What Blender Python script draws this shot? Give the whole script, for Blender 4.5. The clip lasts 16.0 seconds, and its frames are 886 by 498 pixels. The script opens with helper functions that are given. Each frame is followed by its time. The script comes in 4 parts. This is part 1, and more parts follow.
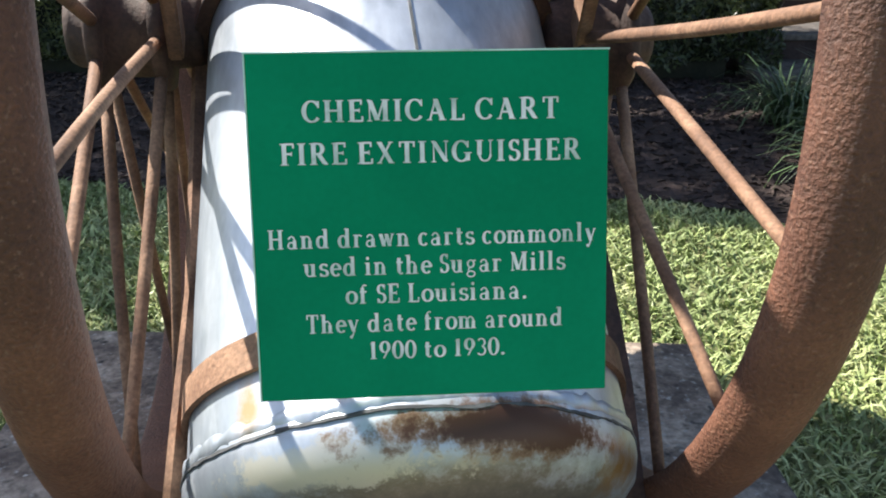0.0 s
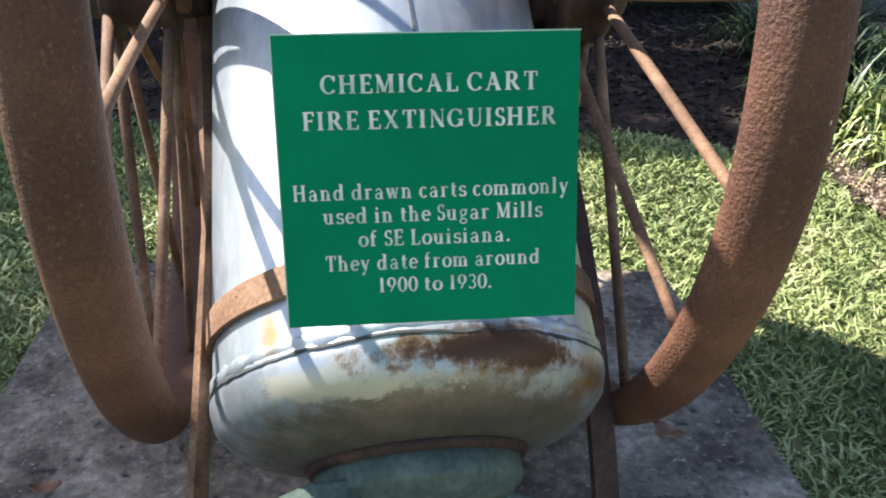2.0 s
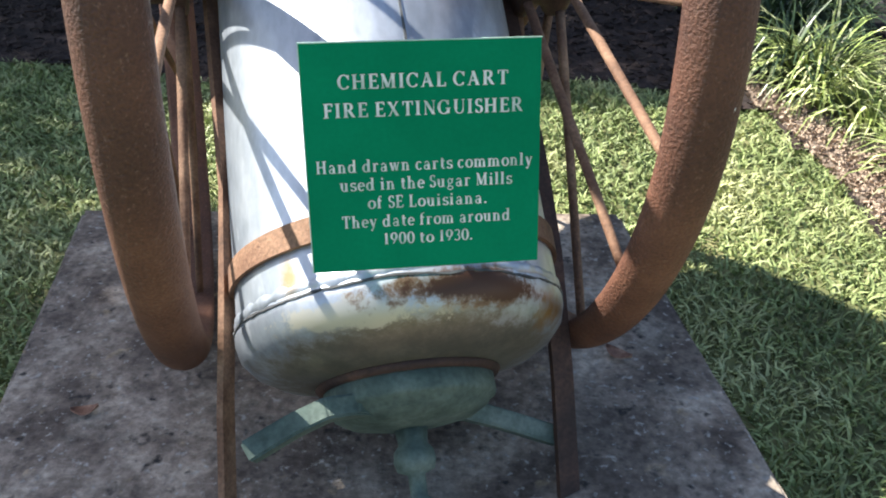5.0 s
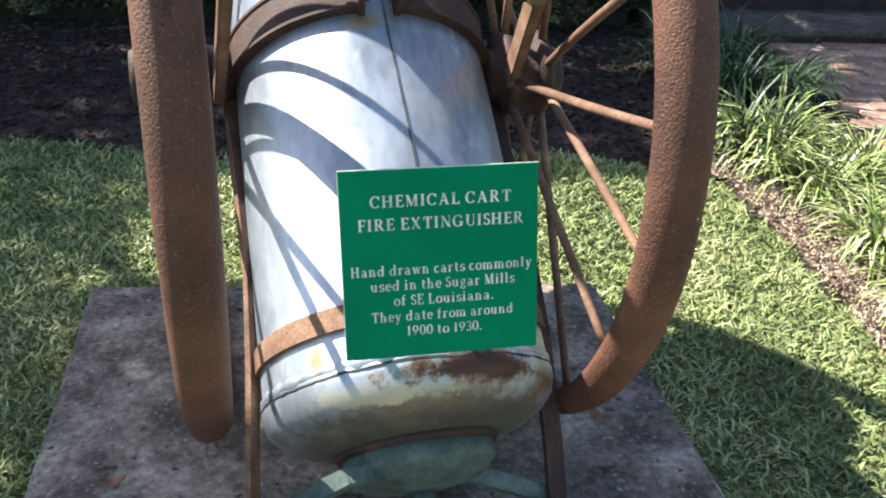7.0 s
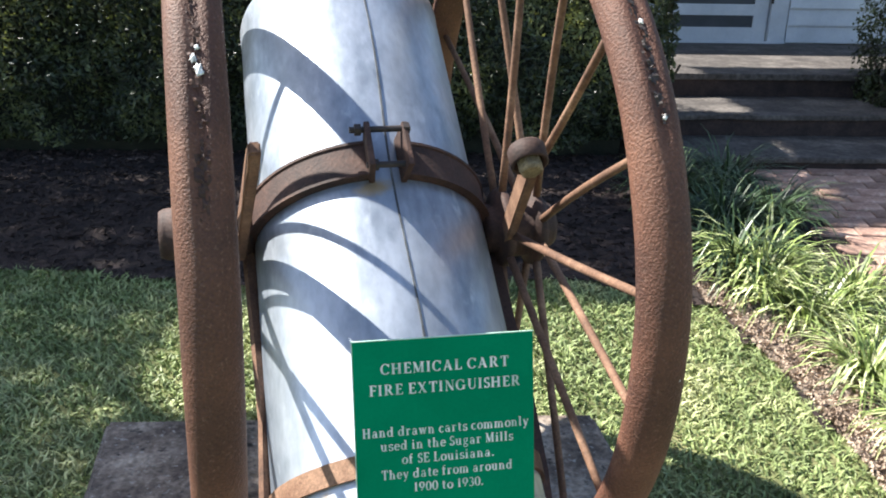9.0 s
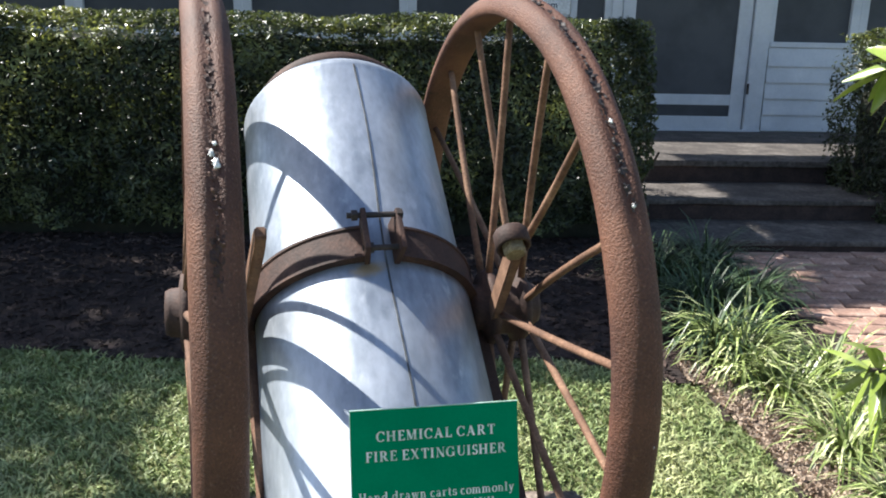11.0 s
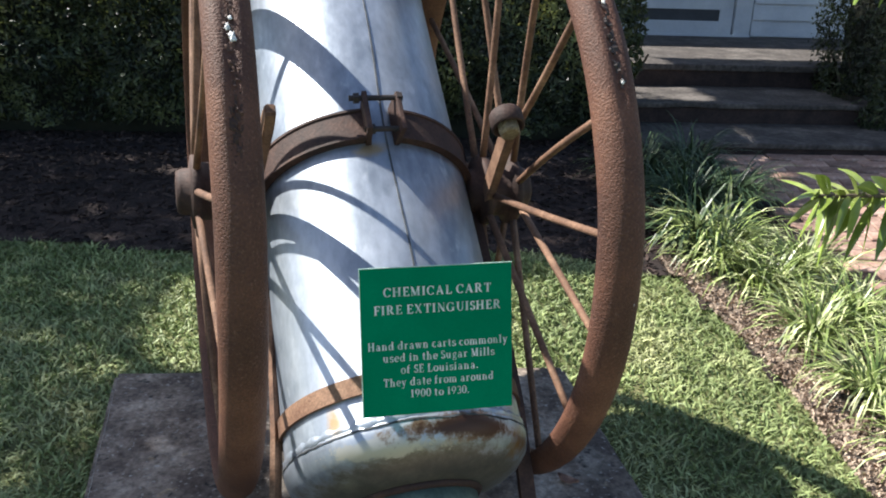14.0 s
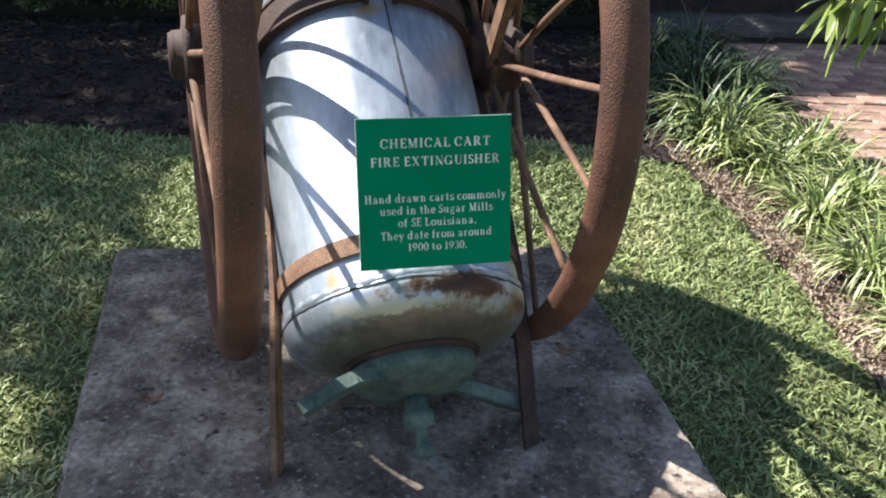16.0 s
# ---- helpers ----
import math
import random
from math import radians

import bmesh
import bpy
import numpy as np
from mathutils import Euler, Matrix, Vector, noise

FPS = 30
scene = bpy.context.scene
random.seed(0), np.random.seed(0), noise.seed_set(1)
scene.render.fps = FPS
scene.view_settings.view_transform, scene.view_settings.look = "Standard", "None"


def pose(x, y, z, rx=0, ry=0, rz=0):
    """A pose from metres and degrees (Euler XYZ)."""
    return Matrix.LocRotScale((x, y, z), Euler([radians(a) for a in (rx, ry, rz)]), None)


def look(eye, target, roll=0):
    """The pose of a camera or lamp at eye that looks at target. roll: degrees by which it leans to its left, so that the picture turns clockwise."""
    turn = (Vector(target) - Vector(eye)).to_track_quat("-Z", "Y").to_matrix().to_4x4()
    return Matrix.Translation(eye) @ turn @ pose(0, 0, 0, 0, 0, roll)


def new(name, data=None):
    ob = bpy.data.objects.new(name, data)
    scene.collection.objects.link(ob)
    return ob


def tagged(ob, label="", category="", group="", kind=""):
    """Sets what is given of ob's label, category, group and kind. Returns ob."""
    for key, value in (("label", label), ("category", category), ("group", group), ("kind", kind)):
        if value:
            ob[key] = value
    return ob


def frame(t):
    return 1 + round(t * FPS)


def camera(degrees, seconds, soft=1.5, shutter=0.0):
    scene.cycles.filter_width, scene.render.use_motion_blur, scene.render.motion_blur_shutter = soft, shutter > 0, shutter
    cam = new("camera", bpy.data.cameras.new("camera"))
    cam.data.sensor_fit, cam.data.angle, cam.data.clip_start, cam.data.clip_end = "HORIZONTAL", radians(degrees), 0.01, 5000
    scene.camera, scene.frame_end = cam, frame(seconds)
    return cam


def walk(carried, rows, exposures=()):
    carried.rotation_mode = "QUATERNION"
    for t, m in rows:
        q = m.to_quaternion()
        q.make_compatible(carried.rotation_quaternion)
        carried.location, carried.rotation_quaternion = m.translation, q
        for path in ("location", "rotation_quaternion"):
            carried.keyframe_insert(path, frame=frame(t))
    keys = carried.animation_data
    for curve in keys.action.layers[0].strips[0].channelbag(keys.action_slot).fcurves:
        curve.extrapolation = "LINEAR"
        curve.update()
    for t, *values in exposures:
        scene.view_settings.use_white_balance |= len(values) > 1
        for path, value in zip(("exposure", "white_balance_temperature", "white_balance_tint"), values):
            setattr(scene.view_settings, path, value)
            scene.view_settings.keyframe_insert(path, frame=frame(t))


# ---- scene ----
cam = camera(57.3, 16.0, soft=1.9)
PATH = [
    (0, (0.045, 0.011, 1.063), (-0.099, 1.866, 0.33), -0.2),
    (0.5, (0.043, -0.012, 1.076), (-0.087, 1.826, 0.299), 0.0),
    (1, (0.04, -0.033, 1.092), (-0.075, 1.787, 0.271), 0.0),
    (1.5, (0.04, -0.059, 1.111), (-0.064, 1.742, 0.246), 0.0),
    (2, (0.04, -0.085, 1.125), (-0.056, 1.697, 0.223), 0.1),
    (2.5, (0.035, -0.107, 1.153), (-0.046, 1.649, 0.2), 0.2),
    (3, (0.03, -0.132, 1.17), (-0.035, 1.603, 0.178), 0.3),
    (3.5, (0.03, -0.16, 1.171), (-0.031, 1.568, 0.165), 0.2),
    (6, (-0.006, -0.3, 1.313), (0.035, 1.402, 0.263), 1.0),
    (6.5, (-0.028, -0.328, 1.347), (0.035, 1.399, 0.341), 0.9),
    (7, (-0.04, -0.356, 1.364), (0.031, 1.412, 0.432), 1.3),
    (7.5, (-0.047, -0.381, 1.404), (0.033, 1.411, 0.521), 1.2),
    (8, (-0.039, -0.399, 1.44), (0.026, 1.42, 0.612), 0.9),
    (8.5, (-0.038, -0.411, 1.476), (0.021, 1.432, 0.701), 0.7),
    (9, (-0.046, -0.422, 1.485), (0.018, 1.452, 0.791), 0.9),
    (9.5, (-0.079, -0.44, 1.493), (0.029, 1.464, 0.891), 1.5),
    (10, (-0.067, -0.474, 1.499), (0.033, 1.457, 0.986), 1.4),
    (12.5, (-0.051, -0.585, 1.529), (0.04, 1.35, 1.031), 1.0),
    (13, (-0.067, -0.609, 1.515), (0.042, 1.305, 0.942), 1.3),
    (13.5, (-0.08, -0.631, 1.498), (0.043, 1.26, 0.857), 1.5),
    (14, (-0.084, -0.644, 1.479), (0.045, 1.222, 0.771), 1.8),
    (14.5, (-0.082, -0.652, 1.456), (0.047, 1.189, 0.685), 2.0),
    (15, (-0.077, -0.653, 1.438), (0.048, 1.158, 0.599), 2.0),
    (15.5, (-0.077, -0.655, 1.421), (0.048, 1.131, 0.528), 2.0),
    (16, (-0.074, -0.663, 1.393), (0.049, 1.109, 0.474), 2.1),
]
walk(cam, [(t, look(eye, target, roll)) for t, eye, target, roll in PATH], exposures=((0, 1.56, 6550, 10), (8.5, 1.57, 6350, 10), (10.2, 1.38, 6250, 10), (12.5, 1.07, 6250, 10), (16, 1.09, 6300, 10)))

# ---- world, sun ----
SUN_AZ, SUN_EL = radians(-66.5), radians(47.8)
SUN_DIR = Vector((math.sin(SUN_AZ) * math.cos(SUN_EL), math.cos(SUN_AZ) * math.cos(SUN_EL), math.sin(SUN_EL)))
world = bpy.data.worlds.new("sky_world")
scene.world = world
world.use_nodes = True
wn = world.node_tree
sky = wn.nodes.new("ShaderNodeTexSky")
sky.sky_type, sky.sun_disc = "NISHITA", False
sky.sun_elevation, sky.sun_rotation = SUN_EL, SUN_AZ
wn.links.new(sky.outputs[0], wn.nodes["Background"].inputs[0])
wn.nodes["Background"].inputs[1].default_value = 0.082
sun = new("sun", bpy.data.lights.new("sun", "SUN"))
sun.data.energy, sun.data.angle, sun.data.color = 5.0, radians(0.6), (1.0, 0.95, 0.86)
sun.rotation_mode = "QUATERNION"
sun.rotation_quaternion = SUN_DIR.to_track_quat("Z", "Y")
sun.location = (-6, 5, 8)


# ---- materials ----
def material(name, stops, scale=8.0, detail=6.0, rough=0.8, metal=0.0, bump=0.3, bump_scale=60.0, fine=0.25,
             stretch=(1, 1, 1), distance=0.004, vary=0.0, island=False, spec=0.5, speckle=None):
    """A noise-coloured surface: a large mottle, a fine grain and a bump."""
    m = bpy.data.materials.new(name)
    m.use_nodes = True
    nt = m.node_tree
    nodes, links = nt.nodes, nt.links
    bsdf = nodes["Principled BSDF"]
    coord = nodes.new("ShaderNodeTexCoord")
    mapping = nodes.new("ShaderNodeMapping")
    mapping.inputs["Scale"].default_value = stretch
    links.new(coord.outputs["Object"], mapping.inputs[0])
    large = nodes.new("ShaderNodeTexNoise")
    large.inputs["Scale"].default_value, large.inputs["Detail"].default_value = scale, detail
    large.inputs["Roughness"].default_value = 0.62
    small = nodes.new("ShaderNodeTexNoise")
    small.inputs["Scale"].default_value, small.inputs["Detail"].default_value = bump_scale, 4.0
    for n in (large, small):
        links.new(mapping.outputs[0], n.inputs["Vector"])
    ramp = nodes.new("ShaderNodeValToRGB")
    els = ramp.color_ramp.elements
    while len(els) < len(stops):
        els.new(0.5)
    for e, (p, c) in zip(els, stops):
        e.position, e.color = p, (*c, 1)
    links.new(large.outputs[0], ramp.inputs[0])
    grain = nodes.new("ShaderNodeMapRange")
    grain.inputs["From Min"].default_value, grain.inputs["From Max"].default_value = 0.25, 0.75
    grain.inputs["To Min"].default_value, grain.inputs["To Max"].default_value = 1 - fine, 1 + fine
    links.new(small.outputs[0], grain.inputs[0])
    hsv = nodes.new("ShaderNodeHueSaturation")
    colour = ramp.outputs[0]
    for size, lo, hi, tone in speckle or ():
        dots = nodes.new("ShaderNodeTexNoise")
        dots.inputs["Scale"].default_value, dots.inputs["Detail"].default_value = size, 5.0
        links.new(mapping.outputs[0], dots.inputs["Vector"])
        edge = nodes.new("ShaderNodeMapRange")
        edge.inputs["From Min"].default_value, edge.inputs["From Max"].default_value = lo, hi
        links.new(dots.outputs[0], edge.inputs[0])
        mix = nodes.new("ShaderNodeMix")
        mix.data_type = "RGBA"
        links.new(edge.outputs[0], mix.inputs["Factor"])
        links.new(colour, mix.inputs["A"])
        mix.inputs["B"].default_value = (*tone, 1)
        colour = mix.outputs["Result"]
    links.new(colour, hsv.inputs["Color"])
    if vary or island:
        geo = nodes.new("ShaderNodeNewGeometry") if island else nodes.new("ShaderNodeObjectInfo")
        spread = nodes.new("ShaderNodeMapRange")
        spread.inputs["To Min"].default_value, spread.inputs["To Max"].default_value = 1 - vary, 1 + vary
        links.new(geo.outputs["Random Per Island" if island else "Random"], spread.inputs[0])
        times = nodes.new("ShaderNodeMath")
        times.operation = "MULTIPLY"
        links.new(spread.outputs[0], times.inputs[0])
        links.new(grain.outputs[0], times.inputs[1])
        links.new(times.outputs[0], hsv.inputs["Value"])
    else:
        links.new(grain.outputs[0], hsv.inputs["Value"])
    links.new(hsv.outputs[0], bsdf.inputs["Base Color"])
    bsdf.inputs["Roughness"].default_value, bsdf.inputs["Metallic"].default_value = rough, metal
    bsdf.inputs["Specular IOR Level"].default_value = spec
    if bump:
        b = nodes.new("ShaderNodeBump")
        b.inputs["Strength"].default_value, b.inputs["Distance"].default_value = bump, distance
        links.new(small.outputs[0], b.inputs["Height"])
        links.new(b.outputs[0], bsdf.inputs["Normal"])
    return m


RUST = material("rust", [(0.30, (0.046, 0.017, 0.010)), (0.50, (0.108, 0.043, 0.024)), (0.70, (0.20, 0.088, 0.049))],
                scale=4, rough=0.68, bump=0.85, bump_scale=260, fine=0.34, distance=0.003,
                speckle=((210, 0.58, 0.76, (0.19, 0.105, 0.070)), (26, 0.66, 0.78, (0.026, 0.013, 0.010))))
RUST_PALE = material("rust_pale", [(0.30, (0.068, 0.034, 0.021)), (0.50, (0.165, 0.086, 0.050)), (0.70, (0.31, 0.185, 0.115))],
                     scale=9, rough=0.8, bump=0.6, bump_scale=190, fine=0.35, distance=0.002)
RUST_DARK = material("rust_dark", [(0.30, (0.022, 0.011, 0.009)), (0.55, (0.056, 0.027, 0.019)), (0.75, (0.115, 0.057, 0.037))],
                     scale=12, rough=0.75, bump=0.6, bump_scale=150, fine=0.4, distance=0.002)
NUT_PALE = material("weathered_nut", [(0.3, (0.10, 0.070, 0.036)), (0.5, (0.21, 0.16, 0.088)), (0.7, (0.34, 0.28, 0.17))], scale=40, rough=0.75, bump=0.5, bump_scale=160, fine=0.3, distance=0.002)
SEAM = material("tarred_seam", [(0.35, (0.03, 0.032, 0.036)), (0.55, (0.08, 0.085, 0.09)), (0.75, (0.22, 0.23, 0.24))], scale=18, rough=0.7, bump=0.3)
BLACK_IRON = material("black_iron", [(0.3, (0.012, 0.010, 0.010)), (0.7, (0.05, 0.035, 0.03))], scale=30, rough=0.6, bump=0.3)
ZINC = material("galvanised_zinc", [(0.32, (0.20, 0.235, 0.28)), (0.44, (0.33, 0.37, 0.43)), (0.55, (0.46, 0.50, 0.56)), (0.68, (0.62, 0.655, 0.70))],
                scale=4.5, detail=7, rough=0.42, metal=0.62, bump=0.15, bump_scale=70, fine=0.10, stretch=(1, 1, 0.5), distance=0.002,
                speckle=((38, 0.60, 0.78, (0.52, 0.56, 0.61)), (14, 0.60, 0.82, (0.18, 0.22, 0.27))))
BRONZE = material("green_bronze", [(0.3, (0.045, 0.072, 0.060)), (0.5, (0.095, 0.135, 0.115)), (0.7, (0.17, 0.215, 0.185))],
                  scale=14, rough=0.7, metal=0.2, bump=0.4, bump_scale=120, fine=0.25, distance=0.002)
CONCRETE = material("old_concrete", [(0.32, (0.072, 0.054, 0.043)), (0.44, (0.160, 0.124, 0.099)), (0.54, (0.290, 0.234, 0.187)), (0.64, (0.44, 0.366, 0.295)), (0.78, (0.60, 0.51, 0.42))],
                    scale=8.5, detail=12, rough=0.92, bump=0.8, bump_scale=70, fine=0.5, distance=0.005,
                    speckle=((2.6, 0.50, 0.72, (0.078, 0.061, 0.051)), (5.5, 0.56, 0.74, (0.34, 0.30, 0.25)), (75, 0.60, 0.70, (0.36, 0.335, 0.30)), (34, 0.60, 0.72, (0.030, 0.026, 0.024)), (22, 0.66, 0.76, (0.33, 0.25, 0.16))))
CONCRETE_EDGE = material("worn_concrete_edge", [(0.35, (0.16, 0.15, 0.135)), (0.55, (0.30, 0.28, 0.25)), (0.72, (0.44, 0.42, 0.375))], scale=11, detail=8, rough=0.92, bump=0.6, bump_scale=80, fine=0.35)
STEP_STONE = material("step_concrete", [(0.3, (0.042, 0.035, 0.031)), (0.5, (0.080, 0.069, 0.062)), (0.7, (0.15, 0.132, 0.118))],
                      scale=5, detail=10, rough=0.9, bump=0.7, bump_scale=40, fine=0.4, distance=0.006, speckle=((9, 0.60, 0.74, (0.045, 0.038, 0.034)),))
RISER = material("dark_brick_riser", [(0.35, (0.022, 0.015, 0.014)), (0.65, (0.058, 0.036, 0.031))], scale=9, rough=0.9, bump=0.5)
SOIL = material("lawn_soil", [(0.35, (0.075, 0.083, 0.033)), (0.55, (0.145, 0.158, 0.060)), (0.72, (0.24, 0.215, 0.105))],
                scale=3.0, rough=0.95, bump=0.6, bump_scale=50, fine=0.3, distance=0.01)
BLADE = material("grass_blade", [(0.35, (0.130, 0.176, 0.062)), (0.50, (0.275, 0.335, 0.128)), (0.68, (0.49, 0.50, 0.25))],
                 scale=2.6, rough=0.55, bump=0, fine=0.05, vary=0.34, island=True)
MULCH = material("mulch_bed", [(0.33, (0.014, 0.009, 0.008)), (0.55, (0.031, 0.019, 0.016)), (0.75, (0.072, 0.047, 0.039))],
                 scale=7, detail=9, rough=0.95, bump=0.8, bump_scale=45, fine=0.4, distance=0.012)
CHIP = material("mulch_chip", [(0.35, (0.020, 0.012, 0.010)), (0.6, (0.052, 0.033, 0.027)), (0.78, (0.26, 0.19, 0.155))],
                scale=5, rough=0.9, bump=0, fine=0.1, vary=0.5, island=True)
LITTER = material("leaf_litter", [(0.35, (0.27, 0.20, 0.145)), (0.55, (0.46, 0.36, 0.275)), (0.75, (0.62, 0.52, 0.42))],
                  scale=5, rough=0.9, bump=0, fine=0.1, vary=0.20, island=True)
HEDGE_LEAF = material("hedge_leaf", [(0.33, (0.020, 0.029, 0.016)), (0.52, (0.047, 0.063, 0.032)), (0.70, (0.22, 0.25, 0.105))],
                      scale=2.5, rough=0.33, bump=0, fine=0.05, vary=0.6, island=True)


def let_light_through(m, share):
    """Thin leaves pass part of the light that falls on their backs."""
    nt = m.node_tree
    out, bsdf = nt.nodes["Material Output"], nt.nodes["Principled BSDF"]
    back = nt.nodes.new("ShaderNodeBsdfTranslucent")
    warm = nt.nodes.new("ShaderNodeMix")
    warm.data_type, warm.blend_type = "RGBA", "MULTIPLY"
    warm.inputs["Factor"].default_value = 1.0
    warm.inputs["B"].default_value = (2.2, 2.0, 1.0, 1)
    nt.links.new(bsdf.inputs["Base Color"].links[0].from_socket, warm.inputs["A"])
    nt.links.new(warm.outputs["Result"], back.inputs["Color"])
    mix = nt.nodes.new("ShaderNodeMixShader")
    mix.inputs["Fac"].default_value = share
    nt.links.new(bsdf.outputs[0], mix.inputs[1])
    nt.links.new(back.outputs[0], mix.inputs[2])
    nt.links.new(mix.outputs[0], out.inputs["Surface"])


let_light_through(HEDGE_LEAF, 0.34)
# near-black filler whose colour holds the shade between the leaves
HEDGE_SHADE = material("hedge_inner_shade", [(0.4, (0.010, 0.013, 0.007)), (0.7, (0.025, 0.026, 0.015))], scale=6, rough=0.95, bump=0.4)
STRAP_LEAF = material("strap_leaf", [(0.36, (0.075, 0.115, 0.030)), (0.50, (0.23, 0.29, 0.085)), (0.64, (0.66, 0.67, 0.38))],
                      scale=11, rough=0.4, bump=0, fine=0.05, vary=0.6, island=True)
# strap leaf again, with shade worked into a darker green
STRAP_LEAF_SHADED = material("strap_leaf_shaded", [(0.35, (0.030, 0.055, 0.022)), (0.6, (0.065, 0.105, 0.045)), (0.78, (0.13, 0.17, 0.09))],
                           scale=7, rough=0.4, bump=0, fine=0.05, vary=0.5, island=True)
BRANCH_LEAF = material("oleander_leaf", [(0.35, (0.09, 0.15, 0.03)), (0.55, (0.22, 0.29, 0.055)), (0.75, (0.48, 0.52, 0.20))],
                       scale=9, rough=0.24, bump=0, fine=0.05, vary=0.35, island=True)
BARK = material("bark", [(0.35, (0.06, 0.045, 0.032)), (0.65, (0.14, 0.11, 0.08))], scale=14, rough=0.9, bump=0.6, stretch=(3, 3, 0.7))
BRICK = material("paving_brick", [(0.35, (0.26, 0.155, 0.115)), (0.55, (0.38, 0.245, 0.19)), (0.75, (0.48, 0.36, 0.29))],
                 scale=9, rough=0.9, bump=0.5, bump_scale=80, fine=0.25, vary=0.3)
WHITE_PAINT = material("white_paint", [(0.3, (0.50, 0.53, 0.57)), (0.55, (0.61, 0.635, 0.67)), (0.75, (0.70, 0.72, 0.74))],
                       scale=3, rough=0.55, bump=0.15, bump_scale=40, fine=0.04)
SCREEN = material("insect_screen", [(0.4, (0.050, 0.055, 0.062)), (0.6, (0.075, 0.080, 0.088))], scale=2, rough=0.7, bump=0.1, bump_scale=300, fine=0.1)
# grey for the porch inside, with its shade put into the colour
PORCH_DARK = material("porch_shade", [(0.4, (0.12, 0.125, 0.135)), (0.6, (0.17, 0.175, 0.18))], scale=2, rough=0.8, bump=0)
SIGN_GREEN = material("sign_green", [(0.4, (0.0010, 0.198, 0.090)), (0.6, (0.0014, 0.232, 0.106))], scale=5, rough=0.55, bump=0.03, bump_scale=200, fine=0.05, spec=0.04)
SIGN_EDGE = material("sign_edge", [(0.4, (0.42, 0.62, 0.50)), (0.6, (0.50, 0.70, 0.58))], scale=20, rough=0.5, bump=0)
LETTER = material("letter_white", [(0.38, (0.38, 0.50, 0.42)), (0.50, (0.66, 0.70, 0.66)), (0.62, (0.78, 0.79, 0.76))], scale=24, rough=0.5, bump=0, fine=0.1)
DRY_LEAF = material("dry_leaf", [(0.4, (0.26, 0.13, 0.085)), (0.6, (0.44, 0.27, 0.18))], scale=30, rough=0.8, bump=0.3)
PAINT_SPOT = material("white_spot", [(0.4, (0.70, 0.70, 0.68)), (0.6, (0.82, 0.82, 0.80))], scale=40, rough=0.6, bump=0.1)
PAPER = material("paper_notice", [(0.4, (0.70, 0.72, 0.74)), (0.6, (0.78, 0.79, 0.80))], scale=6, rough=0.7, bump=0)
INK = material("dark_ink", [(0.4, (0.03, 0.05, 0.10)), (0.6, (0.05, 0.07, 0.13))], scale=9, rough=0.7, bump=0)


# ---- mesh helpers ----
def link_mesh(name, bm, mat, smooth=False):
    me = bpy.data.meshes.new(name)
    bm.to_mesh(me)
    bm.free()
    for m in (mat if isinstance(mat, (list, tuple)) else [mat]):
        me.materials.append(m)
    if smooth:
        me.polygons.foreach_set("use_smooth", [True] * len(me.polygons))
    return new(name, me)


def part(name, bm, mat, parent, label="", smooth=False):
    ob = link_mesh(name, bm, mat, smooth)
    ob.parent = parent
    return tagged(ob, label)


def thing(name, at, label, category, group="", kind=""):
    ob = new(name)
    ob.location = at
    ob.empty_display_size = 0.05
    bpy.context.view_layer.update()
    return tagged(ob, label, category, group, kind)


def add_box(bm, lo, hi, m=Matrix(), bevel=0.0, seg=2):
    r = bmesh.ops.create_cube(bm, size=1.0)
    c = [(a + b) / 2 for a, b in zip(lo, hi)]
    s = [b - a for a, b in zip(lo, hi)]
    bmesh.ops.transform(bm, matrix=m @ Matrix.Translation(c) @ Matrix.Diagonal((*s, 1)), verts=r["verts"])
    if bevel:
        edges = {e for v in r["verts"] for e in v.link_edges}
        bmesh.ops.bevel(bm, geom=list(edges), offset=bevel, segments=seg, affect="EDGES", profile=0.6)
    return bm


def box(lo, hi, m=Matrix(), bevel=0.0, seg=2):
    return add_box(bmesh.new(), lo, hi, m, bevel, seg)


def add_lathe(bm, profile, seg=64, m=Matrix(), close=False, wobble=0.0):
    """Turn (radius, height) pairs round z."""
    rings = []
    for r, h in profile:
        ring = []
        for i in range(seg):
            a = 2 * math.pi * i / seg
            rr = r + wobble * noise.noise(Vector((math.cos(a) * 2, math.sin(a) * 2, h * 9)))
            ring.append(bm.verts.new(m @ Vector((rr * math.cos(a), rr * math.sin(a), h))))
        rings.append(ring)
    pairs = list(zip(rings, rings[1:])) + ([(rings[-1], rings[0])] if close else [])
    for p, q in pairs:
        for i in range(seg):
            j = (i + 1) % seg
            bm.faces.new((p[i], p[j], q[j], q[i]))
    if not close:
        if profile[0][0] > 1e-4:
            bm.faces.new(list(reversed(rings[0])))
        if profile[-1][0] > 1e-4:
            bm.faces.new(rings[-1])
    return bm


def add_rod(bm, a, b, r1, r2=None, seg=10, bend=0.0):
    a, b = Vector(a), Vector(b)
    q = (b - a).to_track_quat("Z", "Y").to_matrix().to_4x4()
    r2 = r1 if r2 is None else r2
    n = 6 if bend else 1
    L = (b - a).length
    prof = [(r1 + (r2 - r1) * k / n, L * k / n) for k in range(n + 1)]
    before = set(bm.verts)
    add_lathe(bm, prof, seg, Matrix.Translation(a) @ q)
    if bend:
        for v in bm.verts:
            if v not in before:
                k = (v.co - a).dot(b - a) / L ** 2
                v.co += q.to_3x3() @ Vector((bend, bend * 0.5, 0)) * math.sin(math.pi * max(0, min(1, k)))
    return bm


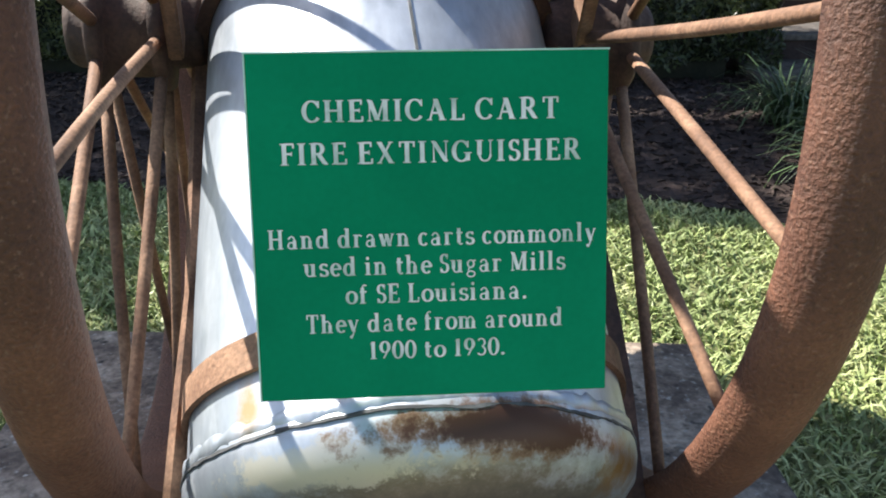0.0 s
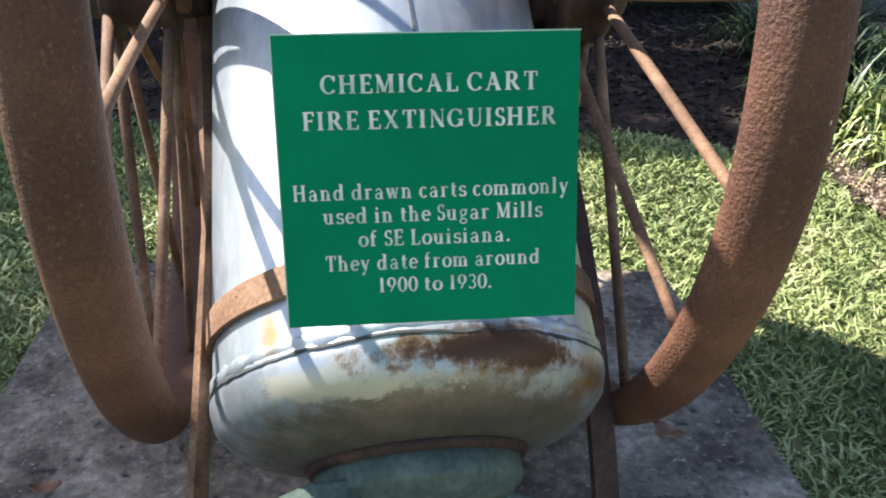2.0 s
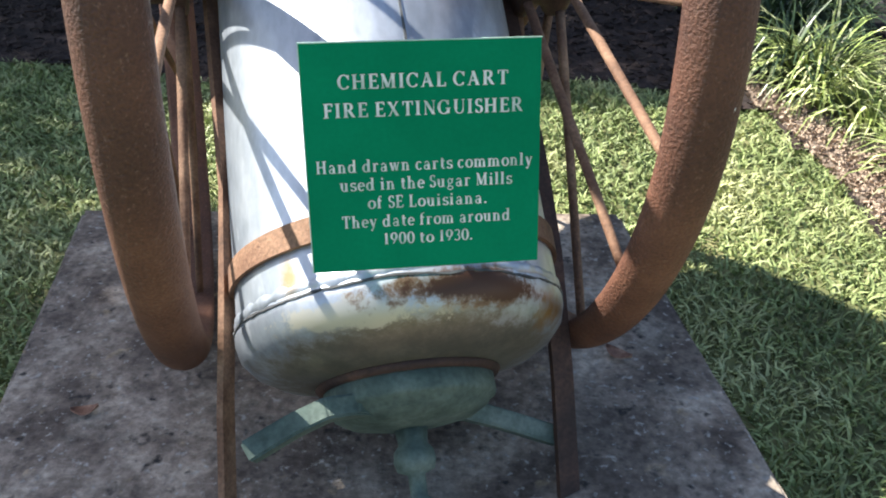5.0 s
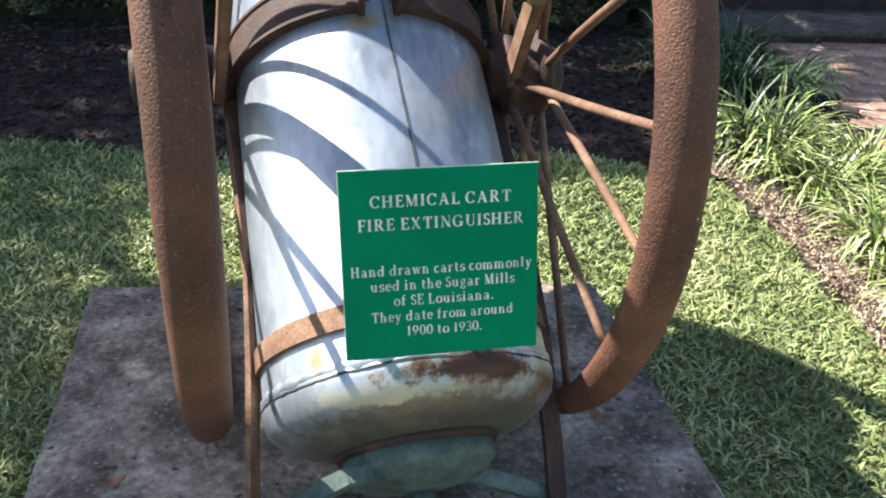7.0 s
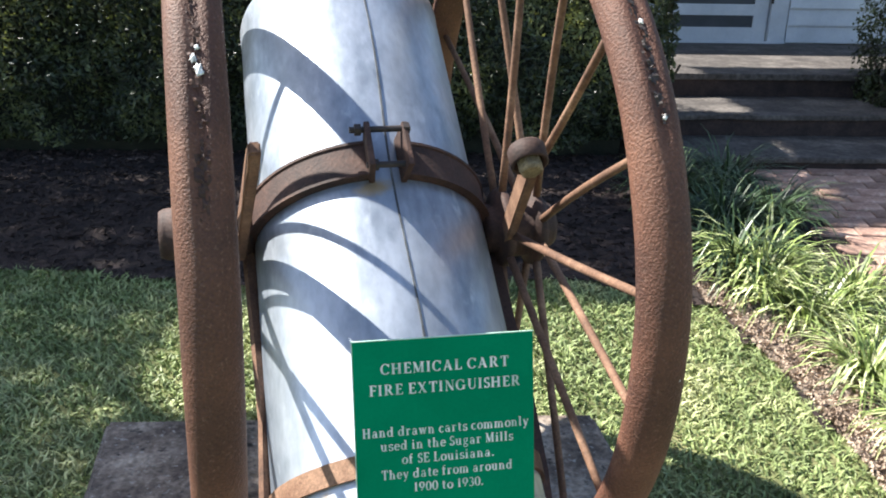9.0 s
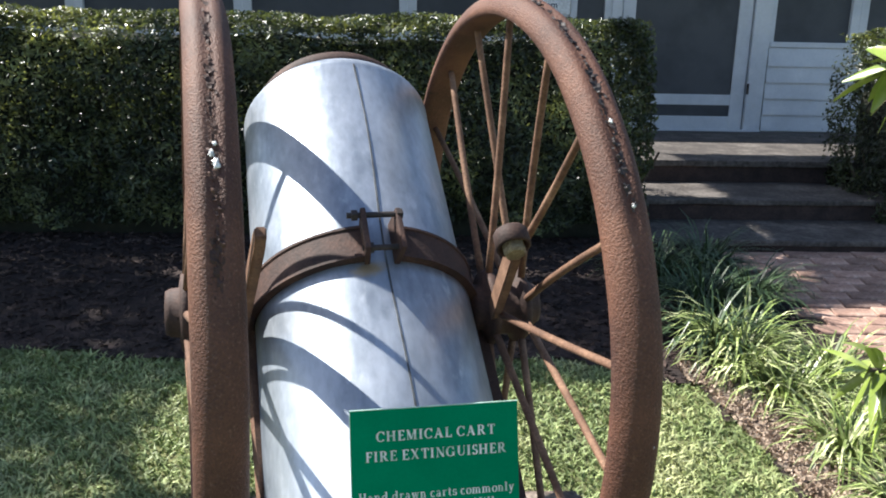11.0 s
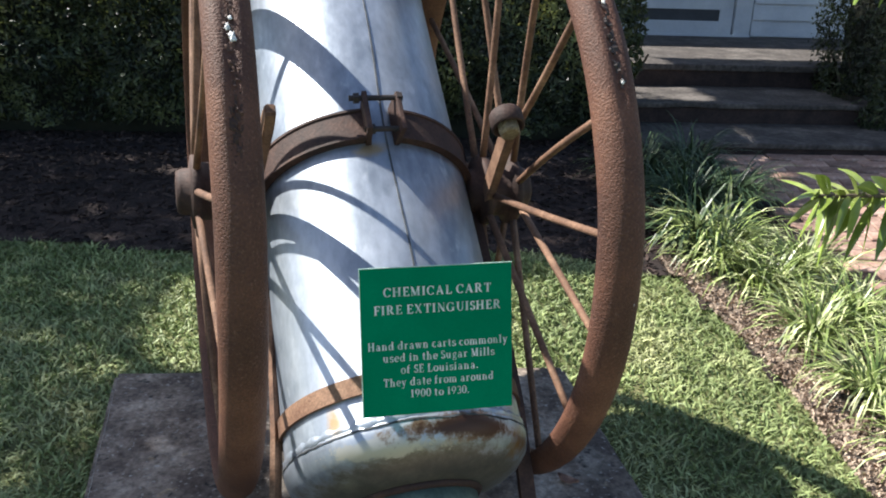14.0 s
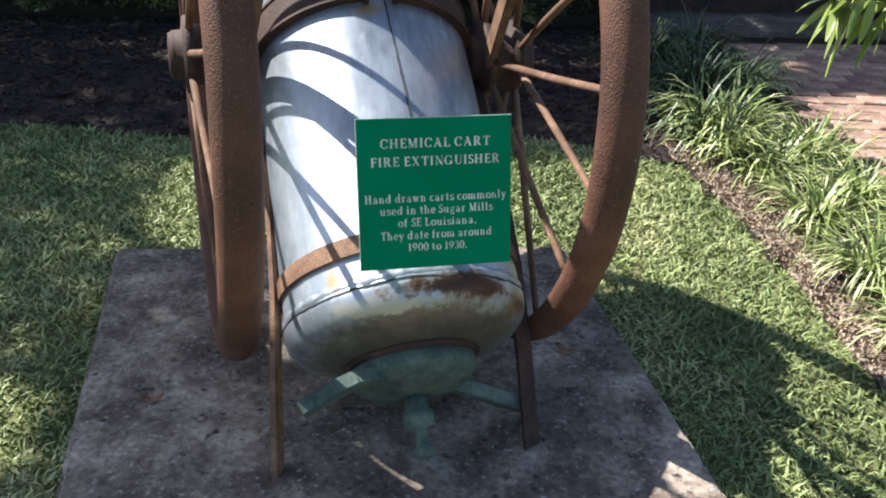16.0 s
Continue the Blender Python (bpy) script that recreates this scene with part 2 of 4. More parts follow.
def add_strip(bm, pts, width_dir, width, thick):
    """A flat bar along a polyline; width_dir gives the direction of its width."""
    rows = []
    w = Vector(width_dir).normalized() * width / 2
    pts = [Vector(p) for p in pts]
    for i, p in enumerate(pts):
        t = (pts[min(i + 1, len(pts) - 1)] - pts[max(i - 1, 0)]).normalized()
        n = t.cross(w).normalized() * thick / 2
        rows.append([bm.verts.new(p + s) for s in (w + n, -w + n, -w - n, w - n)])
    for p, q in zip(rows, rows[1:]):
        for i in range(4):
            bm.faces.new((p[i], p[(i + 1) % 4], q[(i + 1) % 4], q[i]))
    bm.faces.new(rows[0][::-1])
    bm.faces.new(rows[-1])
    return bm


def quads_object(name, verts, faces, mat, smooth=False):
    me = bpy.data.meshes.new(name)
    me.from_pydata(verts, [], faces)
    me.materials.append(mat)
    if smooth:
        me.polygons.foreach_set("use_smooth", [True] * len(me.polygons))
    return new(name, me)


def smoothstep(a, b, v):
    k = min(1.0, max(0.0, (v - a) / (b - a)))
    return k * k * (3 - 2 * k)


def ground_z(x, y):
    """The lawn rises a little towards the house."""
    k = min(1.0, max(0.0, (y - 1.2) / 2.8))
    return 0.08 + 0.25 * k


# ---- ground ----
def sheet(name, xs, ys, lift, mat, keep=lambda x, y: True, rough=0.0):
    idx, verts, faces = {}, [], []
    for j, y in enumerate(ys):
        for i, x in enumerate(xs):
            idx[i, j] = len(verts)
            verts.append((x, y, ground_z(x, y) + lift + rough * noise.noise(Vector((x * 6, y * 6, 3)))))
    for j in range(len(ys) - 1):
        for i in range(len(xs) - 1):
            if keep((xs[i] + xs[i + 1]) / 2, (ys[j] + ys[j + 1]) / 2):
                faces.append((idx[i, j], idx[i + 1, j], idx[i + 1, j + 1], idx[i, j + 1]))
    return quads_object(name, verts, faces, mat, True)


xs = [-400, -120, -40, -15, -8] + [-5 + 0.25 * i for i in range(49)] + [9, 15, 40, 120, 400]
ys = [-400, -120, -40, -12, -5] + [-2 + 0.25 * i for i in range(49)] + [12, 20, 60, 150, 400]
tagged(sheet("ground", xs, ys, 0.0, SOIL), "dark soil of the lawn under short grass", "ground", kind="structure")


def bed_left_edge(x):
    return 2.60 + 0.05 * math.sin(x * 2.1) + 0.10 * smoothstep(-0.2, -1.6, x) - 0.22 * smoothstep(0.5, 1.1, x)


def bed_right_edge(y):
    return 1.13 + 0.14 * smoothstep(2.3, 1.2, y) + 0.03 * math.sin(y * 4)


def in_path(x, y):
    return 1.74 + 0.08 * (3.9 - y) < x < 3.35 + 0.10 * (3.9 - y) and 0.9 < y < 3.98


def in_bed(x, y):
    if y > 7.1 or in_path(x, y) or x < -4.8 or x > 4.9:
        return False
    return y > bed_left_edge(x) or (x > bed_right_edge(y) and y > -1)


fx = [-4.9 + 0.07 * i for i in range(141)]
fy = [-1.0 + 0.07 * i for i in range(116)]
tagged(sheet("mulch_bed", fx, fy, 0.012, MULCH, in_bed, 0.012), "brown shredded mulch bed in front of the hedge", "mulch", kind="structure")

rng = np.random.default_rng(4)


def scatter_blades(name, n, spots, height, width, mat, lean, label, category):
    """Short blades as two-segment strips."""
    verts, faces = [], []
    made = 0
    while made < n:
        x, y = spots()
        if in_bed(x, y) or on_plinth(x, y):
            continue
        made += 1
        z = ground_z(x, y) - 0.004
        a, b = rng.uniform(0, 6.283), rng.uniform(0, 6.283)
        h = height * rng.uniform(0.5, 1.25)
        w = width * rng.uniform(0.6, 1.3)
        dx, dy = math.cos(a) * w, math.sin(a) * w
        lx, ly = math.cos(b) * h * lean, math.sin(b) * h * lean
        k = len(verts)
        verts += [(x - dx, y - dy, z), (x + dx, y + dy, z),
                  (x + dx * 0.8 + lx * 0.4, y + dy * 0.8 + ly * 0.4, z + h * 0.62), (x - dx * 0.8 + lx * 0.4, y - dy * 0.8 + ly * 0.4, z + h * 0.62),
                  (x + lx * 1.2, y + ly * 1.2, z + h * 0.92)]
        faces += [(k, k + 1, k + 2, k + 3), (k + 3, k + 2, k + 4)]
    return tagged(quads_object(name, verts, faces, mat), label, category, kind="stuff")


PLINTH = [(-0.903, 1.54), (0.455, 1.575), (0.644, 0.05), (-0.625, 0.05)]


def on_plinth(x, y):
    return 0.03 < y < 1.575 and -0.625 - (y - 0.05) * 0.186 - 0.015 < x < 0.644 - (y - 0.05) * 0.125 + 0.015


scatter_blades("grass", 62000, lambda: (rng.uniform(-2.4, 1.35), rng.uniform(0.35, 2.85)), 0.029, 0.0042, BLADE, 0.9, "short bright green lawn grass, patchy and mown", "grass")
scatter_blades("grass", 24000, lambda: (rng.uniform(-4.6, -1.2), rng.uniform(-0.6, 2.9)), 0.034, 0.0054, BLADE, 0.9, "short green lawn grass beside the plinth", "grass")


def scatter_chips(name, n, area, mat, label, size=1.0):
    verts, faces = [], []
    made = 0
    while made < n:
        x, y = rng.uniform(area[0], area[1]), rng.uniform(area[2], area[3])
        if not in_bed(x, y):
            continue
        made += 1
        z = ground_z(x, y) + 0.016 + rng.uniform(0, 0.010)
        a = rng.uniform(0, 6.283)
        l, w, t = size * rng.uniform(0.005, 0.020), size * rng.uniform(0.002, 0.007), size * rng.uniform(-0.006, 0.006)
        c, s = math.cos(a), math.sin(a)
        k = len(verts)
        for u, v in ((-1, -1), (1, -0.7), (1, 0.8), (-0.9, 1)):
            verts.append((x + c * l * u - s * w * v, y + s * l * u + c * w * v, z + t * u + 0.004 * v))
        faces.append((k, k + 1, k + 2, k + 3))
    return tagged(quads_object(name, verts, faces, mat), label, "mulch", kind="stuff")


scatter_chips("bark_chips", 15000, (-3.6, 2.4, 0.6, 4.3), CHIP, "loose brown bark chips lying on the bed")
scatter_chips("leaf_litter", 62000, (1.08, 1.75, 0.6, 2.6), LITTER, "pale dry leaf litter along the bed's edge", 0.50)

# ---- concrete plinth ----
PTOP = 0.25
bm = bmesh.new()
lo = [bm.verts.new((x, y, 0.0)) for x, y in PLINTH]
hi = [bm.verts.new((x, y, PTOP)) for x, y in PLINTH]
bm.faces.new(lo)
bm.faces.new(hi[::-1])
for i in range(4):
    bm.faces.new((lo[i], hi[i], hi[(i + 1) % 4], lo[(i + 1) % 4]))
bmesh.ops.recalc_face_normals(bm, faces=bm.faces)
bmesh.ops.bevel(bm, geom=[e for e in bm.edges if max(v.co.z for v in e.verts) > 0.2], offset=0.013, segments=3, affect="EDGES")
bmesh.ops.subdivide_edges(bm, edges=[e for e in bm.edges if e.calc_length() > 0.2], cuts=24, use_grid_fill=True)
for v in bm.verts:
    v.co += 0.004 * noise.noise_vector(v.co * 9)
for f in bm.faces:
    f.normal_update()
    if f.calc_center_median().z > 0.2 and f.normal.z < 0.97:
        f.material_index = 1
plinth = link_mesh("plinth", bm, [CONCRETE, CONCRETE_EDGE])
tagged(plinth, "weathered grey concrete plinth with dark mottled stains", "plinth")

# ---- chemical cart ----
AXIS_AT = Vector((-0.177, 1.385, 1.0))
D = Vector((-0.251, 1.207, 1.0)).normalized()
X = Vector((D.y, -D.x, 0)).normalized()
Y = D.cross(X)
TANK = Matrix(((X.x, Y.x, D.x, AXIS_AT.x), (X.y, Y.y, D.y, AXIS_AT.y), (X.z, Y.z, D.z, AXIS_AT.z), (0, 0, 0, 1)))
R = 0.246


def tank_at(angle, r, s):
    """A point on the tank: angle 0 faces up and forward, positive to the cart's right."""
    return TANK @ Vector((r * math.sin(angle), -r * math.cos(angle), s))


def tank_material():
    m = ZINC.copy()
    m.name = "tank_zinc_with_rust"
    nt = m.node_tree
    bsdf = nt.nodes["Principled BSDF"]
    base = bsdf.inputs["Base Color"].links[0].from_socket
    coord = nt.nodes.new("ShaderNodeTexCoord")
    spots = nt.nodes.new("ShaderNodeTexNoise")
    spots.inputs["Scale"].default_value, spots.inputs["Detail"].default_value = 24.0, 10.0
    spots.inputs["Roughness"].default_value = 0.75
    nt.links.new(coord.outputs["Object"], spots.inputs["Vector"])

    def patch(source, centre, size, colour, lo, hi):
        mp = nt.nodes.new("ShaderNodeMapping")
        mp.vector_type = "POINT"
        mp.inputs["Location"].default_value = [-c / s for c, s in zip(centre, size)]
        mp.inputs["Scale"].default_value = [1 / s for s in size]
        nt.links.new(coord.outputs["Object"], mp.inputs[0])
        ln = nt.nodes.new("ShaderNodeVectorMath")
        ln.operation = "LENGTH"
        nt.links.new(mp.outputs[0], ln.inputs[0])
        fall = nt.nodes.new("ShaderNodeMapRange")
        fall.inputs["From Min"].default_value, fall.inputs["From Max"].default_value = 0.2, 1.1
        fall.inputs["To Min"].default_value, fall.inputs["To Max"].default_value = 0.32, -0.35
        nt.links.new(ln.outputs["Value"], fall.inputs[0])
        add = nt.nodes.new("ShaderNodeMath")
        nt.links.new(fall.outputs[0], add.inputs[0])
        nt.links.new(spots.outputs[0], add.inputs[1])
        sharp = nt.nodes.new("ShaderNodeMapRange")
        sharp.inputs["From Min"].default_value, sharp.inputs["From Max"].default_value = lo, hi
        nt.links.new(add.outputs[0], sharp.inputs[0])
        mix = nt.nodes.new("ShaderNodeMix")
        mix.data_type = "RGBA"
        nt.links.new(sharp.outputs[0], mix.inputs["Factor"])
        nt.links.new(source, mix.inputs["A"])
        mix.inputs["B"].default_value = (*colour, 1)
        return mix.outputs["Result"]

    out = patch(base, (0.0, -0.12, -0.905), (0.42, 0.40, 0.072), (0.235, 0.212, 0.168), 0.34, 0.60)
    out = patch(out, (0.0, -0.12, -0.885), (0.44, 0.42, 0.075), (0.15, 0.14, 0.115), 0.64, 0.84)
    out = patch(out, (-0.05, -0.20, -0.850), (0.36, 0.16, 0.050), (0.50, 0.48, 0.43), 0.66, 0.74)
    out = patch(out, (0.075, -0.225, -0.835), (0.30, 0.15, 0.055), (0.20, 0.13, 0.09), 0.60, 0.72)
    out = patch(out, (0.085, -0.225, -0.835), (0.25, 0.13, 0.042), (0.090, 0.046, 0.030), 0.64, 0.72)
    out = patch(out, (0.19, -0.12, -0.85), (0.10, 0.10, 0.06), (0.30, 0.17, 0.065), 0.55, 0.85)
    out = patch(out, (-0.16, -0.19, -0.785), (0.025, 0.05, 0.045), (0.42, 0.29, 0.16), 0.46, 0.85)
    out = patch(out, (-0.015, -0.245, -0.212), (0.060, 0.05, 0.030), (0.46, 0.34, 0.20), 0.40, 0.80)
    nt.links.new(out, bsdf.inputs["Base Color"])
    return m


TANK_ZINC = tank_material()
cart = thing("chemical_cart", (-0.16, 0.95, PTOP), "rusty two-wheeled hand-drawn fire extinguisher cart with a galvanised tank", "cart")


def cart_part(name, bm, mat, label="", smooth=False, parent=None, m=None):
    ob = link_mesh(name, bm, mat, smooth)
    if m is not None:
        ob.matrix_world = m
    ob.parent = parent or cart
    ob.matrix_parent_inverse = (parent or cart).matrix_world.inverted()
    bpy.context.view_layer.update()
    return tagged(ob, label)


body_profile = [(0.112, -0.905), (0.150, -0.902), (0.194, -0.890), (0.224, -0.873), (0.243, -0.852), (0.2495, -0.830), (0.250, -0.812),
                (0.2470, -0.806), (R, -0.80), (R, -0.6), (R, -0.3), (R, 0.0), (R, 0.25), (R, 0.405), (0.2475, 0.412), (0.2475, 0.424), (0.243, 0.43),
                (0.232, 0.447), (0.212, 0.462), (0.18, 0.474), (0.12, 0.484), (0.06, 0.488), (0.0, 0.489)]
bm = add_lathe(bmesh.new(), body_profile[:-1] + [(0.0002, 0.489)], 96, wobble=0.002)
body = cart_part("tank", bm, TANK_ZINC, "galvanised cylindrical tank with a rusty domed end", True, m=TANK)

# soldered lap seam along the tank, and the uneven bead round the domed end
bm = bmesh.new()
rows = [(math.radians(6 + 1.0 * math.sin(s * 9)), s) for s in np.linspace(-0.79, 0.41, 40)]
strip = []
for a, s in rows:
    strip.append([bm.verts.new((math.sin(a + d / R) * (R + h), -math.cos(a + d / R) * (R + h), s)) for d, h in ((-0.0021, -0.002), (-0.0017, 0.0024), (0.0017, 0.0024), (0.0021, -0.002))])
for p, q in zip(strip, strip[1:]):
    for i in range(3):
        bm.faces.new((p[i], p[i + 1], q[i + 1], q[i]))
cart_part("seam", bm, SEAM, "dark tarred lap seam", False, body, TANK)


def ragged_ring(bm, r, s0, half, lift, seed, seg=220):
    """A narrow uneven ring whose edges wander along the tank."""
    rows = []
    for i in range(seg):
        a = 2 * math.pi * i / seg
        u, v = math.cos(a), math.sin(a)
        c = s0 + 0.0035 * noise.noise(Vector((u * 4, v * 4, seed))) + 0.0015 * noise.noise(Vector((u * 22, v * 22, seed)))
        h = half * (1.0 + 0.9 * noise.noise(Vector((u * 16, v * 16, seed + 5))))
        rr = r + lift * (1.0 + 0.5 * noise.noise(Vector((u * 11, v * 11, seed + 9))))
        rows.append([bm.verts.new((q * u, q * v, z)) for q, z in ((r - 0.002, c - h), (rr, c - h * 0.7), (rr, c + h * 0.7), (r - 0.002, c + h))])
    for i in range(seg):
        p, q = rows[i], rows[(i + 1) % seg]
        for k in range(3):
            bm.faces.new((p[k], q[k], q[k + 1], p[k + 1]))
    bmesh.ops.recalc_face_normals(bm, faces=bm.faces)
    return bm


cart_part("rim_bead", ragged_ring(bmesh.new(), 0.2480, -0.8055, 0.0085, 0.0016, 3.0), TANK_ZINC, "", True, body, TANK)
cart_part("joint_line", ragged_ring(bmesh.new(), 0.2502, -0.8165, 0.0019, 0.0012, 8.0), SEAM, "dark cracked joint round the domed end", False, body, TANK)
bm = bmesh.new()
add_lathe(bm, [(0.140, 0.470), (0.190, 0.462), (0.205, 0.464), (0.208, 0.500), (0.202, 0.508), (0.185, 0.508), (0.140, 0.500)], 72, close=True)
cart_part("top_ring", bm, RUST_DARK, "dark rusty ring on the tank's upper end", True, m=TANK)
bm = bmesh.new()
add_lathe(bm, [(0.110, -0.893), (0.136, -0.899), (0.140, -0.906), (0.134, -0.914), (0.110, -0.914)], 64, close=True)
cart_part("gasket_ring", bm, RUST_DARK, "brown rusty gasket ring", True, m=TANK)
cap_profile = [(0.07, -0.900), (0.122, -0.908), (0.129, -0.914), (0.130, -0.938), (0.127, -0.944), (0.121, -0.946), (0.116, -0.954), (0.092, -0.968), (0.055, -0.975), (0.030, -0.976)]
bm = add_lathe(bmesh.new(), cap_profile[::-1], 64, wobble=0.002)
cap = cart_part("filler_cap", bm, BRONZE, "green patinated bronze screw cap", True, m=TANK)
# the two handle arms stand a little askew on the cap
for pts in (((-0.03, -0.045, -0.950), (-0.08, -0.075, -0.945), (-0.124, -0.085, -0.947), (-0.171, -0.078, -0.962), (-0.205, -0.076, -0.977), (-0.236, -0.074, -0.991)),
            ((0.03, 0.015, -0.955), (0.08, 0.035, -0.953), (0.124, 0.055, -0.965), (0.171, 0.068, -0.982), (0.205, 0.074, -0.996), (0.236, 0.080, -1.008))):
    bm = add_strip(bmesh.new(), pts, (0.1, 1, 0.0), 0.040, 0.030)
    bmesh.ops.bevel(bm, geom=list(bm.edges), offset=0.003, segments=2, affect="EDGES")
    cart_part("handle_arm", bm, BRONZE, "flat sloping bronze handle arm", False, cap, TANK)
stem_profile = [(0.010, -1.100), (0.020, -1.096), (0.022, -1.080), (0.013, -1.072), (0.013, -1.042), (0.028, -1.036), (0.032, -1.022), (0.030, -1.008), (0.022, -0.998), (0.026, -0.970)]
bm = add_lathe(bmesh.new(), stem_profile, 24, Matrix.Translation((-0.004, 0.012, 0)))
cart_part("clamp_screw", bm, BRONZE, "", True, cap, TANK)


def band(name, s0, s1, r0, r1, a0, a1, mat, label, n=72, lip=0.0):
    """Part of a hoop round the tank from angle a0 to a1."""
    bm = bmesh.new()
    rows = []
    for i in range(n + 1):
        a = a0 + (a1 - a0) * i / n
        u, v = math.sin(a), -math.cos(a)
        prof = [(r0, s0), (r1 + lip, s0), (r1 + lip, s0 + 0.006), (r1, s0 + 0.008), (r1, s1 - 0.008), (r1 + lip * 0.6, s1 - 0.006), (r1 + lip * 0.6, s1), (r0, s1)]
        rows.append([bm.verts.new((r * u, r * v, s)) for r, s in prof])
    k = len(rows[0])
    for p, q in zip(rows, rows[1:]):
        for i in range(k):
            bm.faces.new((p[i], p[(i + 1) % k], q[(i + 1) % k], q[i]))
    bm.faces.new(rows[0])
    bm.faces.new(rows[-1][::-1])
    bmesh.ops.recalc_face_normals(bm, faces=bm.faces)
    return cart_part(name, bm, mat, label, False, None, TANK)


GL, GR = math.radians(-3.5), math.radians(9)
strap_l = band("clamp_strap", -0.195, -0.112, R + 0.001, R + 0.014, GL - math.radians(176), GL, RUST_DARK, "wide rusty clamp strap half", lip=0.006)
strap_r = band("clamp_strap", -0.195, -0.112, R + 0.001, R + 0.014, GR, GR + math.radians(166), RUST_DARK, "wide rusty clamp strap half", lip=0.006)
for a, p in ((GL, strap_l), (GR, strap_r)):
    m = TANK @ Matrix.Rotation(a, 4, "Z")
    bm = box((-0.006, -(R + 0.062), -0.203), (0.006, -(R + 0.001), -0.100), bevel=0.003)
    bmesh.ops.translate(bm, vec=(-0.004 if a == GL else 0.004, 0, 0), verts=bm.verts)
    cart_part("lug", bm, RUST_DARK, "upright rusty clamp lug", False, p, m)
    bm = box((-0.03, -(R + 0.024), -0.198), (0.0, -(R + 0.013), -0.188), bevel=0.002)
    if a == GL:
        cart_part("lip", bm, RUST_DARK, "", False, p, m)
for s, r, x0, x1 in ((-0.112, R + 0.050, -0.056, 0.062), (-0.186, R + 0.036, -0.030, 0.058)):
    bm = bmesh.new()
    add_rod(bm, (x0, -r, s), (x1, -r, s), 0.0062, seg=12)
    add_lathe(bm, [(0.012, -0.006), (0.012, 0.006)], 6, Matrix.Translation((x0 + 0.016, -r, s)) @ Matrix.Rotation(math.pi / 2, 4, "Y"))
    add_lathe(bm, [(0.012, -0.006), (0.012, 0.006)], 6, Matrix.Translation((x1 - 0.008, -r, s)) @ Matrix.Rotation(math.pi / 2, 4, "Y"))
    cart_part("clamp_bolt", bm, BLACK_IRON, "black threaded clamp bolt", False, None, TANK)
band("hoop", -0.752, -0.716, R + 0.001, R + 0.008, math.radians(-150), math.radians(150), RUST_PALE, "thin orange-brown rusty hoop")

# wheels
WR = 0.678


def build_rim(groove):
    """A half-round rim; groove gives the arc over which a channel runs round its crown."""
    bm = bmesh.new()
    rings = []
    seg, n = 144, 14
    for i in range(seg):
        a = 2 * math.pi * i / seg
        g = smoothstep(groove[0] - 0.12, groove[0] + 0.1, a) * smoothstep(groove[1] + 0.12, groove[1] - 0.1, a)
        ring = []
        for k in range(n + 1):
            u = math.radians(-90 + 180 * k / n)
            z = 0.0405 * math.sin(u)
            r = 0.637 + 0.0455 * max(0.0, math.cos(u)) ** 0.9 - g * 0.0095 * math.exp(-(z / 0.010) ** 2)
            ring.append((r, z))
        ring += [(0.634, 0.033), (0.632, 0.016), (0.632, -0.016), (0.634, -0.033)]
        w = 0.0022 * noise.noise(Vector((math.cos(a) * 3, math.sin(a) * 3, 2.0)))
        rings.append([bm.verts.new(((r + w) * math.cos(a), (r + w) * math.sin(a), z + 0.6 * w)) for r, z in ring])
    for i in range(seg):
        p, q = rings[i], rings[(i + 1) % seg]
        for k in range(len(p)):
            j = (k + 1) % len(p)
            bm.faces.new((p[k], q[k], q[j], p[j]))
    bmesh.ops.recalc_face_normals(bm, faces=bm.faces)
    return bm


def build_wheel(centre, yaw, camber, phase, flange, rim_off, hub_shift, hub_ends, groove):
    """flange: where the two rows of spokes meet the hub, along the axle."""
    m = Matrix.Translation(centre) @ Matrix.Rotation(yaw, 4, "Z") @ Matrix.Rotation(-camber, 4, "Y")
    # local x is the axle, turned so that the lathe's z lies on it
    lat = m @ Matrix.Rotation(math.pi / 2, 4, "Y")
    wheel = new("wheel")
    wheel.empty_display_size = 0.05
    wheel.matrix_world = lat
    wheel.parent = cart
    wheel.matrix_parent_inverse = cart.matrix_world.inverted()
    bpy.context.view_layer.update()
    tagged(wheel, "large rusty spoked iron wheel")
    cart_part("rim", build_rim(groove), RUST, "thick half-round rusty rim", True, wheel, lat)
    f0, f1 = flange
    e0, e1 = hub_ends
    prof = [(0.020, e0), (0.046, e0 + 0.002), (0.052, e0 + 0.012), (0.054, f0 - 0.016), (0.082, f0 - 0.012), (0.086, f0 - 0.006), (0.086, f0 + 0.008), (0.066, f0 + 0.013),
            (0.066, f1 - 0.013), (0.086, f1 - 0.008), (0.086, f1 + 0.006), (0.082, f1 + 0.012), (0.054, f1 + 0.016), (0.052, e1 - 0.012), (0.046, e1 - 0.002), (0.020, e1)]
    shift = Vector((hub_shift[0], hub_shift[1], 0))
    cart_part("hub", add_lathe(bmesh.new(), prof, 40, Matrix.Translation(shift)), RUST_DARK, "dark stepped iron hub", True, wheel, lat)
    for i in range(18):
        a = phase + 2 * math.pi * i / 18
        out = Vector((math.cos(a), math.sin(a), 0))
        wob = 0.006 * math.sin(i * 2.7)
        bm = add_rod(bmesh.new(), shift + out * 0.080 + Vector((0, 0, flange[i % 2])), out * 0.648 + Vector((0, 0, rim_off[i % 2])), 0.0086, 0.0074, 10, wob)
        cart_part("spoke", bm, RUST_PALE, "", True, wheel, lat)
    return wheel


